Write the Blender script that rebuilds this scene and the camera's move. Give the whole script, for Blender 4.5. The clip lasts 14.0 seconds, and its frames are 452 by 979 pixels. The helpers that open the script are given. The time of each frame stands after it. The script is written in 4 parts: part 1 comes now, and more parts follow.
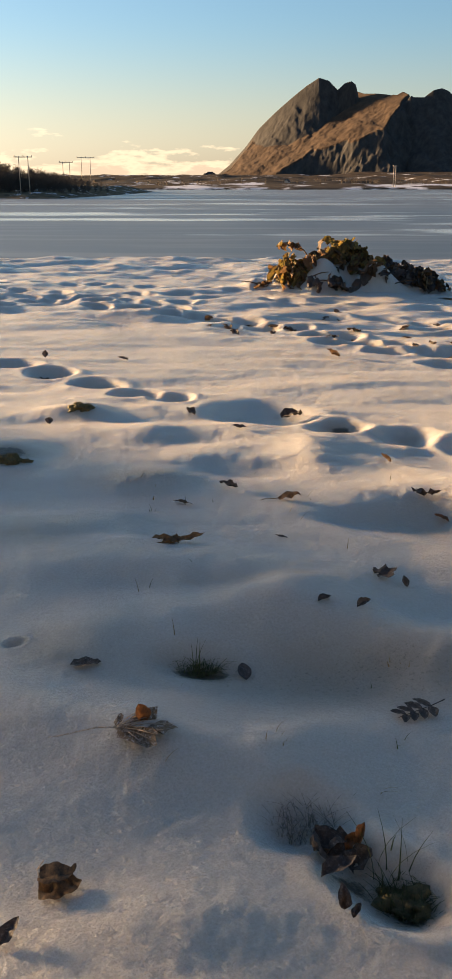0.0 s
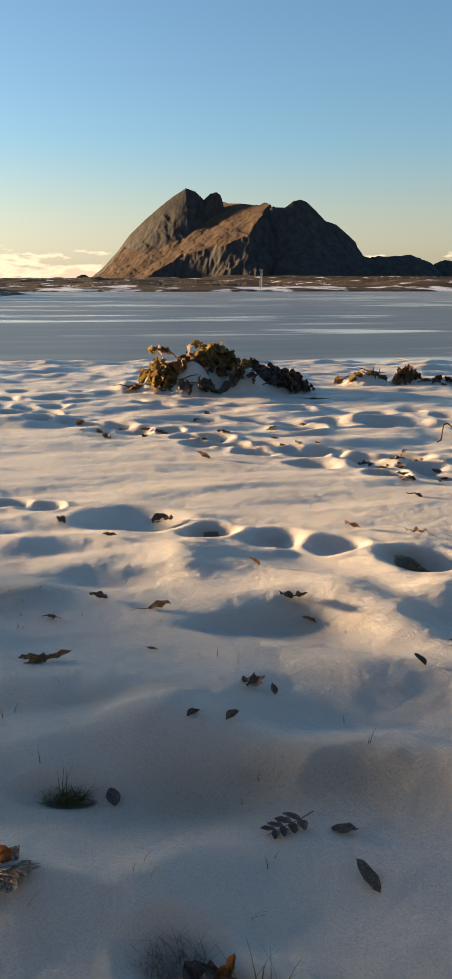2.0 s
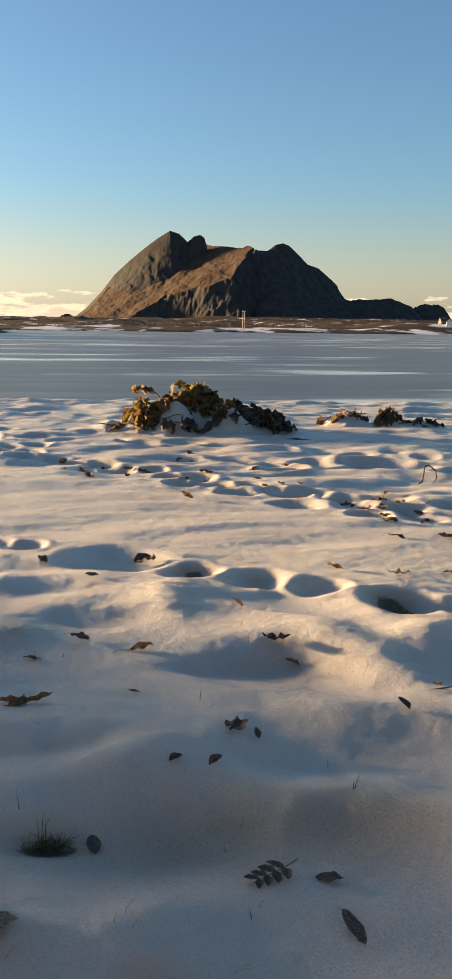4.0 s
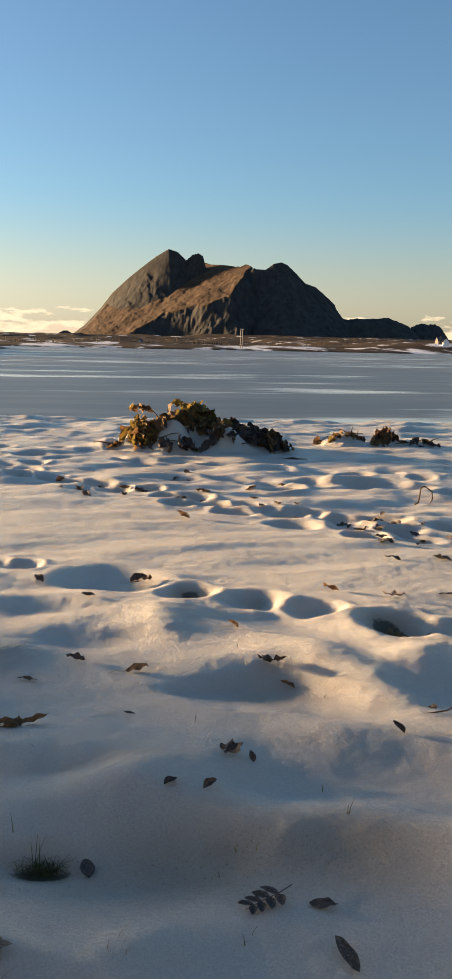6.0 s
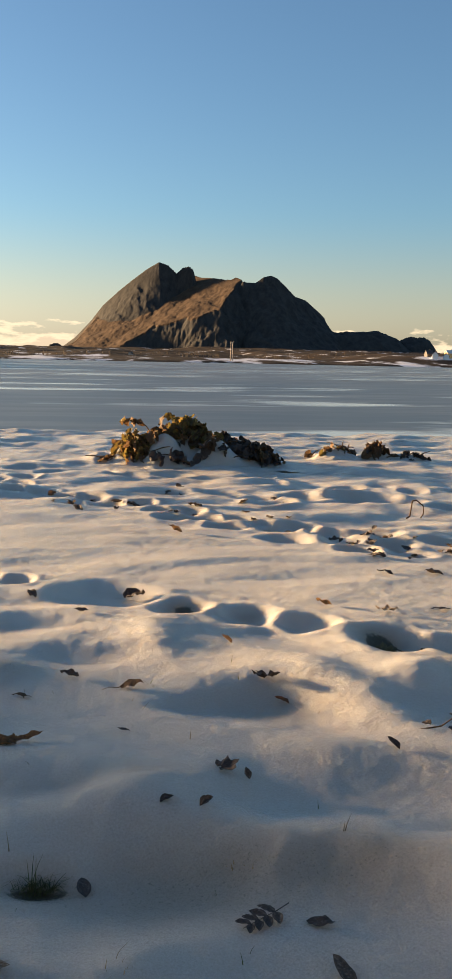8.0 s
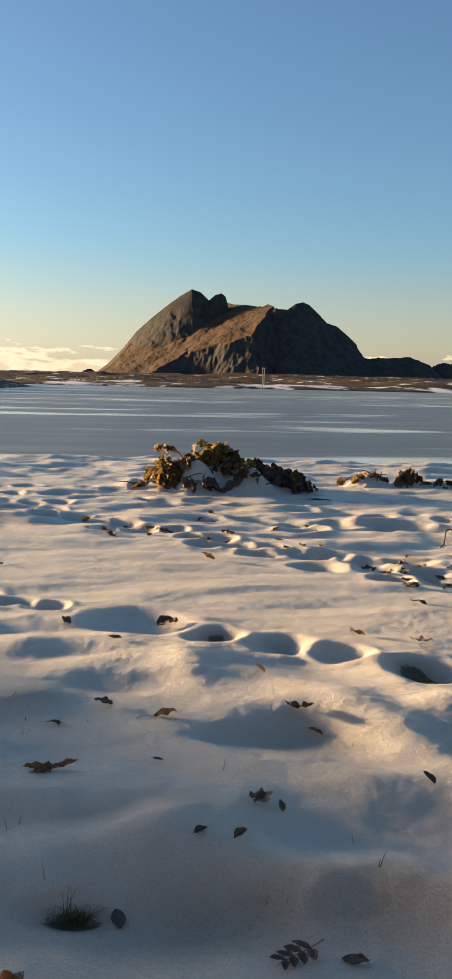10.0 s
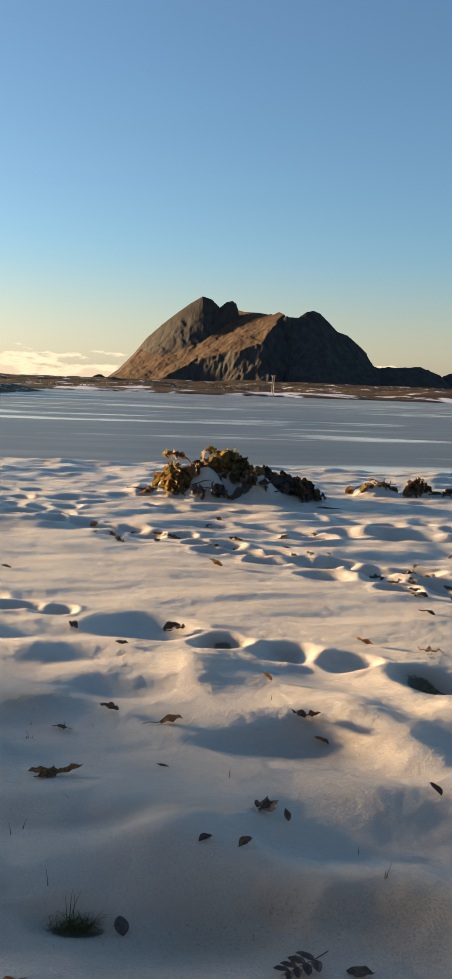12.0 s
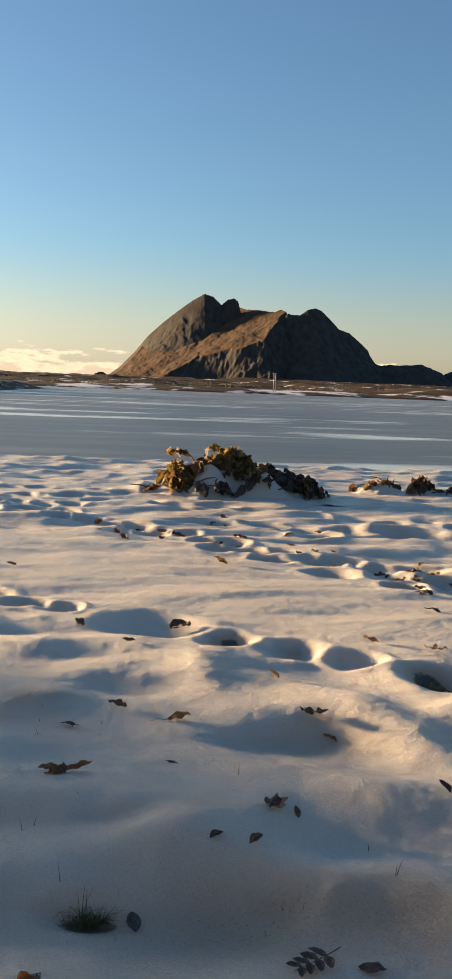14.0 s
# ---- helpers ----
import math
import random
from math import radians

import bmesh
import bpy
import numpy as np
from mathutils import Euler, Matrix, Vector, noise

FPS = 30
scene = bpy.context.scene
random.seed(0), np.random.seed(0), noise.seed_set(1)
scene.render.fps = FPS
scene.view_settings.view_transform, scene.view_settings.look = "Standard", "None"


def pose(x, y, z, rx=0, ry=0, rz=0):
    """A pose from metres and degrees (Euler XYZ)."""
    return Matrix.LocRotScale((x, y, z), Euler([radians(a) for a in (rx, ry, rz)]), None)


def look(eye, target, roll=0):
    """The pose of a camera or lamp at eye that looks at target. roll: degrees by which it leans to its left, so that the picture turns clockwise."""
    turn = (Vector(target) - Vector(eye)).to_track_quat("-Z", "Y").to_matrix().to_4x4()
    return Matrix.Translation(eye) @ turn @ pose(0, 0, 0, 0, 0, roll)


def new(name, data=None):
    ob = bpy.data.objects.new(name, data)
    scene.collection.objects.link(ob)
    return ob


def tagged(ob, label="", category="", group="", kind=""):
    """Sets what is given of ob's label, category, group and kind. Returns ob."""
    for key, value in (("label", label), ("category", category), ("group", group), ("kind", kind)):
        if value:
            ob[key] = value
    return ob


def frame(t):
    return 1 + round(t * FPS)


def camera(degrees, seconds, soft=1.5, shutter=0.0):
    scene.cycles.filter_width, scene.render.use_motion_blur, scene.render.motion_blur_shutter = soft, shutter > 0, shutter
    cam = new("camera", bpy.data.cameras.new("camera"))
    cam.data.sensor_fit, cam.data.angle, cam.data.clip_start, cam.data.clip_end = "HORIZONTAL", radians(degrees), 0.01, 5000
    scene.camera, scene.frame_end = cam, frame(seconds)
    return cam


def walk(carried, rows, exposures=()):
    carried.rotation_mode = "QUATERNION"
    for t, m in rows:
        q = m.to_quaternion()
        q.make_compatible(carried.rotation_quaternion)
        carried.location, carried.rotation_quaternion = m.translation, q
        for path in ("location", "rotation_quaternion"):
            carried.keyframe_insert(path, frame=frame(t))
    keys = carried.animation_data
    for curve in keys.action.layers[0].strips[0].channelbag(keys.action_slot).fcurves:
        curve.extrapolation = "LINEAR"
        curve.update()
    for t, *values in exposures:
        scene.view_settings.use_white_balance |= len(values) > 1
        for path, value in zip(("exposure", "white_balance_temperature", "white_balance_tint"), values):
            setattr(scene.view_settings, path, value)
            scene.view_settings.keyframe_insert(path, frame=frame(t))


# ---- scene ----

# ------------------------------------------------------------------ camera
cam = camera(29.35, 14.0)
walk(cam, [
    (0.0, pose(0.0000, 0.0000, 1.4500, 70.596, 0.000, 0.000)),
    (0.5, pose(0.0464, -0.0130, 1.4791, 72.166, -0.325, -4.658)),
    (1.0, pose(0.0671, -0.0193, 1.5002, 73.170, 0.096, -6.091)),
    (1.5, pose(0.0713, -0.0168, 1.5206, 75.662, 0.213, -7.152)),
    (2.0, pose(0.0672, -0.0162, 1.5286, 76.846, 0.001, -8.133)),
    (2.5, pose(0.0611, -0.0098, 1.5325, 77.699, -0.241, -8.759)),
    (3.0, pose(0.0617, -0.0155, 1.5345, 78.471, -0.385, -9.046)),
    (3.5, pose(0.0582, -0.0126, 1.5342, 79.024, -0.538, -9.176)),
    (6.0, pose(0.0518, -0.0285, 1.5625, 80.592, -1.150, -9.393)),
    (6.5, pose(0.0866, -0.0390, 1.5623, 80.827, -1.152, -9.947)),
    (7.0, pose(0.0902, -0.0362, 1.5616, 80.903, -1.573, -10.759)),
    (7.5, pose(0.0627, -0.0296, 1.5749, 81.057, -1.366, -10.636)),
    (8.0, pose(0.0305, -0.0373, 1.5812, 81.429, -1.204, -10.042)),
    (10.5, pose(0.0035, -0.0582, 1.6081, 83.287, -1.523, -7.549)),
    (11.0, pose(-0.0020, -0.0555, 1.6066, 83.397, -1.788, -7.205)),
    (11.5, pose(0.0033, -0.0578, 1.6079, 83.501, -1.869, -7.155)),
    (12.0, pose(0.0028, -0.0501, 1.6033, 83.520, -2.090, -7.322)),
    (12.5, pose(0.0236, -0.0500, 1.5952, 83.453, -2.397, -7.766)),
    (13.0, pose(0.0239, -0.0391, 1.5867, 83.397, -2.422, -8.128)),
    (13.5, pose(0.0013, -0.0428, 1.5964, 83.391, -2.256, -7.921)),
    (14.0, pose(-0.0314, -0.0516, 1.6025, 83.356, -2.156, -7.222)),
], exposures=[(0.0, 2.0, 9800, 19), (1.0, 2.02, 9700, 18), (3.0, 2.01, 9550, 16), (14.0, 1.94, 9600, 16)])

# ------------------------------------------------------------------ light
SUN_LEFT, SUN_UP = radians(60), radians(6.0)      # left of straight ahead; above the horizon
sun_way = Vector((-math.sin(SUN_LEFT) * math.cos(SUN_UP), math.cos(SUN_LEFT) * math.cos(SUN_UP), math.sin(SUN_UP)))
sun = new("sun", bpy.data.lights.new("sun", "SUN"))
sun.data.energy, sun.data.angle, sun.data.color = 5.5, radians(6.0), (1.0, 0.81, 0.58)
sun.matrix_world = look(sun_way * 100, (0, 0, 0))

world = bpy.data.worlds.new("sky")
scene.world = world
world.use_nodes = True
wt = world.node_tree
sky = wt.nodes.new("ShaderNodeTexSky")
sky.sky_type, sky.sun_disc = "NISHITA", False
sky.sun_elevation, sky.sun_rotation = SUN_UP, -SUN_LEFT
sky.air_density, sky.dust_density, sky.ozone_density = 1.0, 0.6, 4.6
back = wt.nodes["Background"]
back.inputs["Strength"].default_value = 0.092


def sky_node(kind, *links, **settings):
    n = wt.nodes.new(kind)
    for key, value in settings.items():
        setattr(n, key, value)
    for i, v in enumerate(links):
        if isinstance(v, bpy.types.NodeSocket):
            wt.links.new(v, n.inputs[i])
        elif v is not None:
            n.inputs[i].default_value = v
    return n.outputs[0]


# a low bank of cumulus over the sea horizon
way = wt.nodes.new("ShaderNodeTexCoord").outputs["Generated"]
up = wt.nodes.new("ShaderNodeSeparateXYZ")
wt.links.new(way, up.inputs[0])
up = up.outputs[2]
stretch = sky_node("ShaderNodeMapping", way)
stretch.node.inputs["Scale"].default_value = (15.0, 15.0, 58.0)
stretch.node.inputs["Location"].default_value = (3.2, 1.4, 0.35)
puffs = wt.nodes.new("ShaderNodeTexNoise")
puffs.inputs["Scale"].default_value, puffs.inputs["Detail"].default_value, puffs.inputs["Roughness"].default_value = 1.0, 8.0, 0.58
wt.links.new(stretch, puffs.inputs["Vector"])
height_fall = sky_node("ShaderNodeMath", sky_node("ShaderNodeMath", up, -0.016, operation="ADD"), 6.0, operation="MULTIPLY")
thick = sky_node("ShaderNodeMath", puffs.outputs["Fac"], height_fall, operation="SUBTRACT")
cover = sky_node("ShaderNodeMapRange", thick, 0.40, 0.50, 0.0, 0.85)
tops = sky_node("ShaderNodeMapRange", thick, 0.42, 0.56, 1.0, 0.0)
cloud = sky_node("ShaderNodeMix", data_type="RGBA")
cloud_mix = cloud.node
wt.links.new(tops, cloud_mix.inputs[0])
cloud_mix.inputs[6].default_value, cloud_mix.inputs[7].default_value = (2.3, 2.15, 1.95, 1), (4.2, 3.95, 3.4, 1)
both = wt.nodes.new("ShaderNodeMix")
both.data_type = "RGBA"
wt.links.new(cover, both.inputs[0])
# thin haze takes the colour out of the sky low over the horizon
grey = sky_node("ShaderNodeRGBToBW", sky.outputs[0])
pale = sky_node("ShaderNodeMix", data_type="RGBA", blend_type="MULTIPLY").node
pale.inputs[0].default_value = 1.0
wt.links.new(grey, pale.inputs[6])
pale.inputs[7].default_value = (0.96, 1.01, 1.03, 1)
haze = sky_node("ShaderNodeMapRange", up, 0.0, 0.17, 0.75, 0.0)
haze.node.interpolation_type = "SMOOTHSTEP"
hazy = sky_node("ShaderNodeMix", data_type="RGBA").node
wt.links.new(haze, hazy.inputs[0])
wt.links.new(sky.outputs[0], hazy.inputs[6])
wt.links.new(pale.outputs[2], hazy.inputs[7])
wt.links.new(hazy.outputs[2], both.inputs[6])
wt.links.new(cloud_mix.outputs[2], both.inputs[7])
wt.links.new(both.outputs[2], back.inputs["Color"])

# ------------------------------------------------------------------ helpers
def mesh(name, bm, material, smooth=True):
    me = bpy.data.meshes.new(name)
    bm.to_mesh(me)
    bm.free()
    me.materials.append(material)
    if smooth:
        me.shade_smooth()
    return me


def part(name, bm, material, parent, label="", smooth=True):
    """Links a bmesh as one mesh under its thing."""
    ob = new(name, mesh(name, bm, material, smooth))
    ob.parent = parent
    if label:
        ob["label"] = label
    return ob


def grid_mesh(name, X, Y, Z, material, wrap=False):
    """A sheet from three arrays of the same shape."""
    n, m = X.shape
    me = bpy.data.meshes.new(name)
    idx = np.arange(n * m).reshape(n, m)
    if wrap:
        idx = np.concatenate([idx, idx[:, :1]], axis=1)
    f = np.stack([idx[:-1, :-1], idx[:-1, 1:], idx[1:, 1:], idx[1:, :-1]], axis=-1).reshape(-1, 4)
    me.vertices.add(n * m)
    me.vertices.foreach_set("co", np.stack([X, Y, Z], axis=-1).astype(np.float32).ravel())
    me.loops.add(len(f) * 4)
    me.loops.foreach_set("vertex_index", f.astype(np.int32).ravel())
    me.polygons.add(len(f))
    me.polygons.foreach_set("loop_start", np.arange(0, len(f) * 4, 4, dtype=np.int32))
    me.update(calc_edges=True)
    me.validate()
    me.materials.append(material)
    me.shade_smooth()
    return me


def perlin(x, y, seed=0):
    """Smooth gradient noise, about -0.7 to 0.7, on arrays."""
    x, y = np.broadcast_arrays(np.asarray(x, float), np.asarray(y, float))
    xi, yi = np.floor(x).astype(np.int64), np.floor(y).astype(np.int64)
    xf, yf = x - xi, y - yi

    def grad(ix, iy, dx, dy):
        h = (ix * 374761393 + iy * 668265263 + seed * 974634777) & 0xFFFFFFFF
        h = ((h ^ (h >> 13)) * 1274126177) & 0xFFFFFFFF
        a = ((h ^ (h >> 16)) & 0xFFFF) * (2 * math.pi / 65536)
        return np.cos(a) * dx + np.sin(a) * dy

    u, v = xf ** 3 * (xf * (xf * 6 - 15) + 10), yf ** 3 * (yf * (yf * 6 - 15) + 10)
    a = grad(xi, yi, xf, yf) * (1 - u) + grad(xi + 1, yi, xf - 1, yf) * u
    b = grad(xi, yi + 1, xf, yf - 1) * (1 - u) + grad(xi + 1, yi + 1, xf - 1, yf - 1) * u
    return a * (1 - v) + b * v


def fbm(x, y, octaves=4, seed=0, gain=0.5):
    return sum(gain ** i * perlin(x * 2 ** i, y * 2 ** i, seed + i) for i in range(octaves))


def ramp(a, b, v):
    t = np.clip((v - a) / (b - a), 0, 1)
    return t * t * (3 - 2 * t)


# ------------------------------------------------------------------ materials
class Nodes:
    """Short ways to write a node material."""

    def __init__(self, name):
        self.material = bpy.data.materials.new(name)
        self.material.use_nodes = True
        self.tree = self.material.node_tree
        self.shader = self.tree.nodes["Principled BSDF"]

    def node(self, kind, **settings):
        n = self.tree.nodes.new(kind)
        for key, value in settings.items():
            if key in n.inputs:
                self.give(n.inputs[key], value)
            else:
                setattr(n, key, value)
        return n

    def give(self, socket, value):
        if isinstance(value, bpy.types.NodeSocket):
            self.tree.links.new(value, socket)
        else:
            socket.default_value = value

    def place(self, scale=(1, 1, 1), offset=(0, 0, 0), source="Object"):
        co = self.node("ShaderNodeTexCoord")
        m = self.node("ShaderNodeMapping")
        m.inputs["Scale"].default_value, m.inputs["Location"].default_value = scale, offset
        self.tree.links.new(co.outputs[source], m.inputs["Vector"])
        return m.outputs[0]

    def noise(self, vector, scale, detail=4.0, rough=0.55):
        n = self.node("ShaderNodeTexNoise")
        n.inputs["Scale"].default_value, n.inputs["Detail"].default_value, n.inputs["Roughness"].default_value = scale, detail, rough
        self.tree.links.new(vector, n.inputs["Vector"])
        return n.outputs["Fac"]

    def ramp(self, value, *stops):
        r = self.node("ShaderNodeValToRGB")
        e = r.color_ramp.elements
        while len(e) < len(stops):
            e.new(0.5)
        for k, (at, c) in zip(e, stops):
            k.position, k.color = at, (c, c, c, 1) if isinstance(c, (int, float)) else (*c, 1)
        self.tree.links.new(value, r.inputs[0])
        return r.outputs[0]

    def mix(self, fac, a, b, kind="MIX"):
        m = self.node("ShaderNodeMix", data_type="RGBA", blend_type=kind)
        for socket, v in ((m.inputs[0], fac), (m.inputs[6], a), (m.inputs[7], b)):
            self.give(socket, (*v, 1) if isinstance(v, tuple) and len(v) == 3 else v)
        return m.outputs[2]

    def math(self, kind, a, b=0.0):
        m = self.node("ShaderNodeMath", operation=kind)
        self.give(m.inputs[0], a)
        self.give(m.inputs[1], b)
        return m.outputs[0]

    def bump(self, height, strength, distance, normal=None):
        b = self.node("ShaderNodeBump")
        b.inputs["Strength"].default_value, b.inputs["Distance"].default_value = strength, distance
        self.tree.links.new(height, b.inputs["Height"])
        if normal:
            self.tree.links.new(normal, b.inputs["Normal"])
        return b.outputs[0]

    def done(self, color, rough=0.7, normal=None, **more):
        self.give(self.shader.inputs["Base Color"], (*color, 1) if isinstance(color, tuple) else color)
        self.give(self.shader.inputs["Roughness"], rough)
        if normal:
            self.give(self.shader.inputs["Normal"], normal)
        for key, v in more.items():
            self.give(self.shader.inputs[key.replace("_", " ")], v)
        return self.material


def snow_material():
    n = Nodes("snow")
    co = n.place()
    grain, lumps, crystals = n.noise(co, 300.0, 2.0), n.noise(co, 70.0, 5.0, 0.7), n.noise(co, 120.0, 5.0, 0.8)
    dirt = n.noise(co, 2.3, 6.0, 0.6)
    thaw_and_shade = n.node("ShaderNodeAttribute", attribute_name="thaw_and_shade").outputs["Fac"]
    stain = n.ramp(n.math("ADD", n.math("MULTIPLY", dirt, 0.5), n.math("MULTIPLY", thaw_and_shade, 0.8)), (0.30, 0.0), (0.95, 1.0))
    bits = n.ramp(n.math("ADD", n.noise(co, 90.0, 5.0, 0.75), n.math("MULTIPLY", thaw_and_shade, 0.20)), (0.66, 0.0), (0.76, 0.8))
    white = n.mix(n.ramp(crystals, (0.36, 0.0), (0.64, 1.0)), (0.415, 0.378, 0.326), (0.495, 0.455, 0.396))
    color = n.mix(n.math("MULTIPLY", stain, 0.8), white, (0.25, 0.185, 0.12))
    color = n.mix(n.math("MULTIPLY", bits, thaw_and_shade), color, (0.05, 0.045, 0.025))
    bare = n.ramp(n.math("ADD", thaw_and_shade, n.math("MULTIPLY", n.noise(co, 25.0, 5.0, 0.7), 0.5)), (0.88, 0.0), (1.05, 0.9))
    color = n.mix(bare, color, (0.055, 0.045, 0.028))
    # loose ice crystals: small facets at all angles, rough in low sun and smooth in shade
    cells = n.node("ShaderNodeTexVoronoi")
    cells.inputs["Scale"].default_value = 380.0
    n.tree.links.new(co, cells.inputs["Vector"])
    wide_cells = n.node("ShaderNodeTexVoronoi")
    wide_cells.inputs["Scale"].default_value = 200.0
    n.tree.links.new(co, wide_cells.inputs["Vector"])
    fine_cells = n.node("ShaderNodeTexVoronoi")
    fine_cells.inputs["Scale"].default_value = 800.0
    n.tree.links.new(co, fine_cells.inputs["Vector"])

    def facets(normal, source, amount):
        tilt = n.node("ShaderNodeVectorMath", operation="MULTIPLY_ADD")
        n.tree.links.new(source.outputs["Color"], tilt.inputs[0])
        tilt.inputs[1].default_value, tilt.inputs[2].default_value = (2 * amount, 2 * amount, amount), (-amount, -amount, 0.0)
        add = n.node("ShaderNodeVectorMath", operation="ADD")
        n.tree.links.new(normal, add.inputs[0])
        n.tree.links.new(tilt.outputs[0], add.inputs[1])
        unit = n.node("ShaderNodeVectorMath", operation="NORMALIZE")
        n.tree.links.new(add.outputs[0], unit.inputs[0])
        return unit.outputs[0]

    smooth = n.bump(grain, 0.5, 0.003, n.bump(lumps, 1.0, 0.0052, n.bump(n.noise(co, 16.0, 3.0, 0.6), 0.15, 0.008)))
    normal = facets(facets(facets(smooth, wide_cells, 0.25), cells, 0.24), fine_cells, 0.18)
    glint = facets(smooth, cells, 0.75)
    return n.done(color, 0.7, normal, IOR=1.31, Specular_IOR_Level=0.25, Subsurface_Weight=0.65, Subsurface_Radius=(1.0, 0.8, 0.6), Subsurface_Scale=0.10,
                  Coat_Weight=0.7, Coat_Roughness=0.12, Coat_IOR=1.31, Coat_Normal=glint)


def ice_material():
    n = Nodes("ice")
    streak = n.noise(n.place((0.022, 0.085, 1.0), (0.3, 7.35, 0)), 1.0, 5.0, 0.55)
    thin = n.noise(n.place((0.06, 0.35, 1.0)), 1.0, 4.0, 0.6)
    wide = n.noise(n.place((0.004, 0.012, 1.0)), 1.0, 3.0)
    seam = n.noise(n.place((0.020, 0.11, 1.0), (5.1, 2.2, 0)), 1.0, 3.0, 0.5)
    color = n.mix(n.ramp(wide, (0.38, 0.0), (0.62, 1.0)), (0.108, 0.103, 0.095), (0.070, 0.090, 0.104))
    color = n.mix(n.ramp(thin, (0.45, 0.0), (0.72, 0.6)), color, (0.21, 0.215, 0.21))
    color = n.mix(n.ramp(seam, (0.30, 0.8), (0.40, 0.0)), color, (0.055, 0.062, 0.068))
    open_ice = n.ramp(streak, (0.55, 0.0), (0.62, 1.0))
    color = n.mix(open_ice, color, (0.46, 0.53, 0.54))
    rough = n.mix(open_ice, (0.40, 0.40, 0.40), (0.20, 0.20, 0.20))
    normal = n.bump(n.noise(n.place((0.8, 0.8, 1.0)), 1.0, 4.0), 0.05, 0.05)
    return n.done(color, rough, normal, IOR=1.31, Specular_IOR_Level=0.46)


def mountain_material():
    n = Nodes("mountain_rock_and_heath")
    co = n.place()
    rock = n.noise(co, 0.03, 9.0, 0.68)
    cracks = n.noise(n.place((1.0, 1.0, 0.25)), 0.035, 7.0, 0.7)
    patches = n.noise(co, 0.009, 6.0, 0.62)
    cover = n.node("ShaderNodeAttribute", attribute_name="heath").outputs["Fac"]
    stone = n.mix(n.ramp(cracks, (0.35, 0.0), (0.72, 1.0)), (0.029, 0.028, 0.027), (0.064, 0.060, 0.056))
    grass = n.mix(n.ramp(rock, (0.3, 0.0), (0.7, 1.0)), (0.040, 0.026, 0.018), (0.092, 0.060, 0.040))
    amount = n.ramp(n.math("ADD", n.math("MULTIPLY", cover, 0.7), n.math("MULTIPLY", patches, 0.6)), (0.50, 0.0), (0.78, 1.0))
    return n.done(n.mix(amount, stone, grass), 0.95, n.bump(cracks, 0.5, 5.0), Specular_IOR_Level=0.1)


def far_land_material():
    n = Nodes("winter_moor")
    co = n.place((0.7, 0.35, 1.0))
    patch = n.noise(co, 0.02, 6.0, 0.65)
    tone = n.noise(co, 0.05, 5.0, 0.6)
    heath = n.mix(n.ramp(tone, (0.3, 0.0), (0.7, 1.0)), (0.016, 0.013, 0.011), (0.066, 0.045, 0.031))
    drift = n.node("ShaderNodeAttribute", attribute_name="drift").outputs["Fac"]
    color = n.mix(n.ramp(n.math("ADD", patch, n.math("MULTIPLY", drift, 0.07)), (0.58, 0.0), (0.64, 1.0)), heath, (0.60, 0.61, 0.64))
    return n.done(color, 0.95, n.bump(tone, 0.5, 1.0), Specular_IOR_Level=0.05)


def wood_material(name, dark, light, scale=40.0):
    n = Nodes(name)
    co = n.place((1, 1, 0.15))
    g = n.noise(co, scale, 5.0, 0.6)
    return n.done(n.mix(n.ramp(g, (0.3, 0.0), (0.7, 1.0)), dark, light), 0.85, n.bump(g, 0.4, 0.01))


SNOW, ICE, ROCK, MOOR = snow_material(), ice_material(), mountain_material(), far_land_material()
TWIG = wood_material("bare_birch_twigs", (0.025, 0.018, 0.014), (0.075, 0.05, 0.035), 3.0)
POLE = wood_material("weathered_pole_wood", (0.26, 0.21, 0.165), (0.44, 0.36, 0.29), 2.0)


def leaf_material(name, dark, light, green=None, frost=0.0, thin=0.4):
    """A withered leaf that lets some light through, with rim frost where asked."""
    n = Nodes(name)
    co = n.place()
    fine, wide = n.noise(co, 90.0, 5.0, 0.65), n.noise(co, 14.0, 3.0)
    color = n.mix(n.ramp(fine, (0.3, 0.0), (0.7, 1.0)), dark, light)
    if green:
        color = n.mix(n.ramp(wide, (0.45, 0.0), (0.6, 0.8)), color, green)
    if frost:
        color = n.mix(n.math("MULTIPLY", n.ramp(n.noise(co, 110.0, 6.0, 0.75), (0.5, 0.0), (0.66, 1.0)), frost), color, (0.72, 0.72, 0.74))
    own = n.node("ShaderNodeObjectInfo").outputs["Random"]
    color = n.mix(1.0, color, n.ramp(own, (0.0, (0.62, 0.58, 0.55)), (0.5, (1.0, 1.0, 1.0)), (1.0, (1.5, 1.35, 1.1))), "MULTIPLY")
    n.done(color, 0.75, n.bump(fine, 0.5, 0.004))
    glow = n.node("ShaderNodeBsdfTranslucent")
    n.tree.links.new(color, glow.inputs["Color"])
    both = n.node("ShaderNodeMixShader")
    both.inputs[0].default_value = thin
    n.tree.links.new(n.shader.outputs[0], both.inputs[1])
    n.tree.links.new(glow.outputs[0], both.inputs[2])
    n.tree.links.new(both.outputs[0], n.tree.nodes["Material Output"].inputs["Surface"])
    return n.material


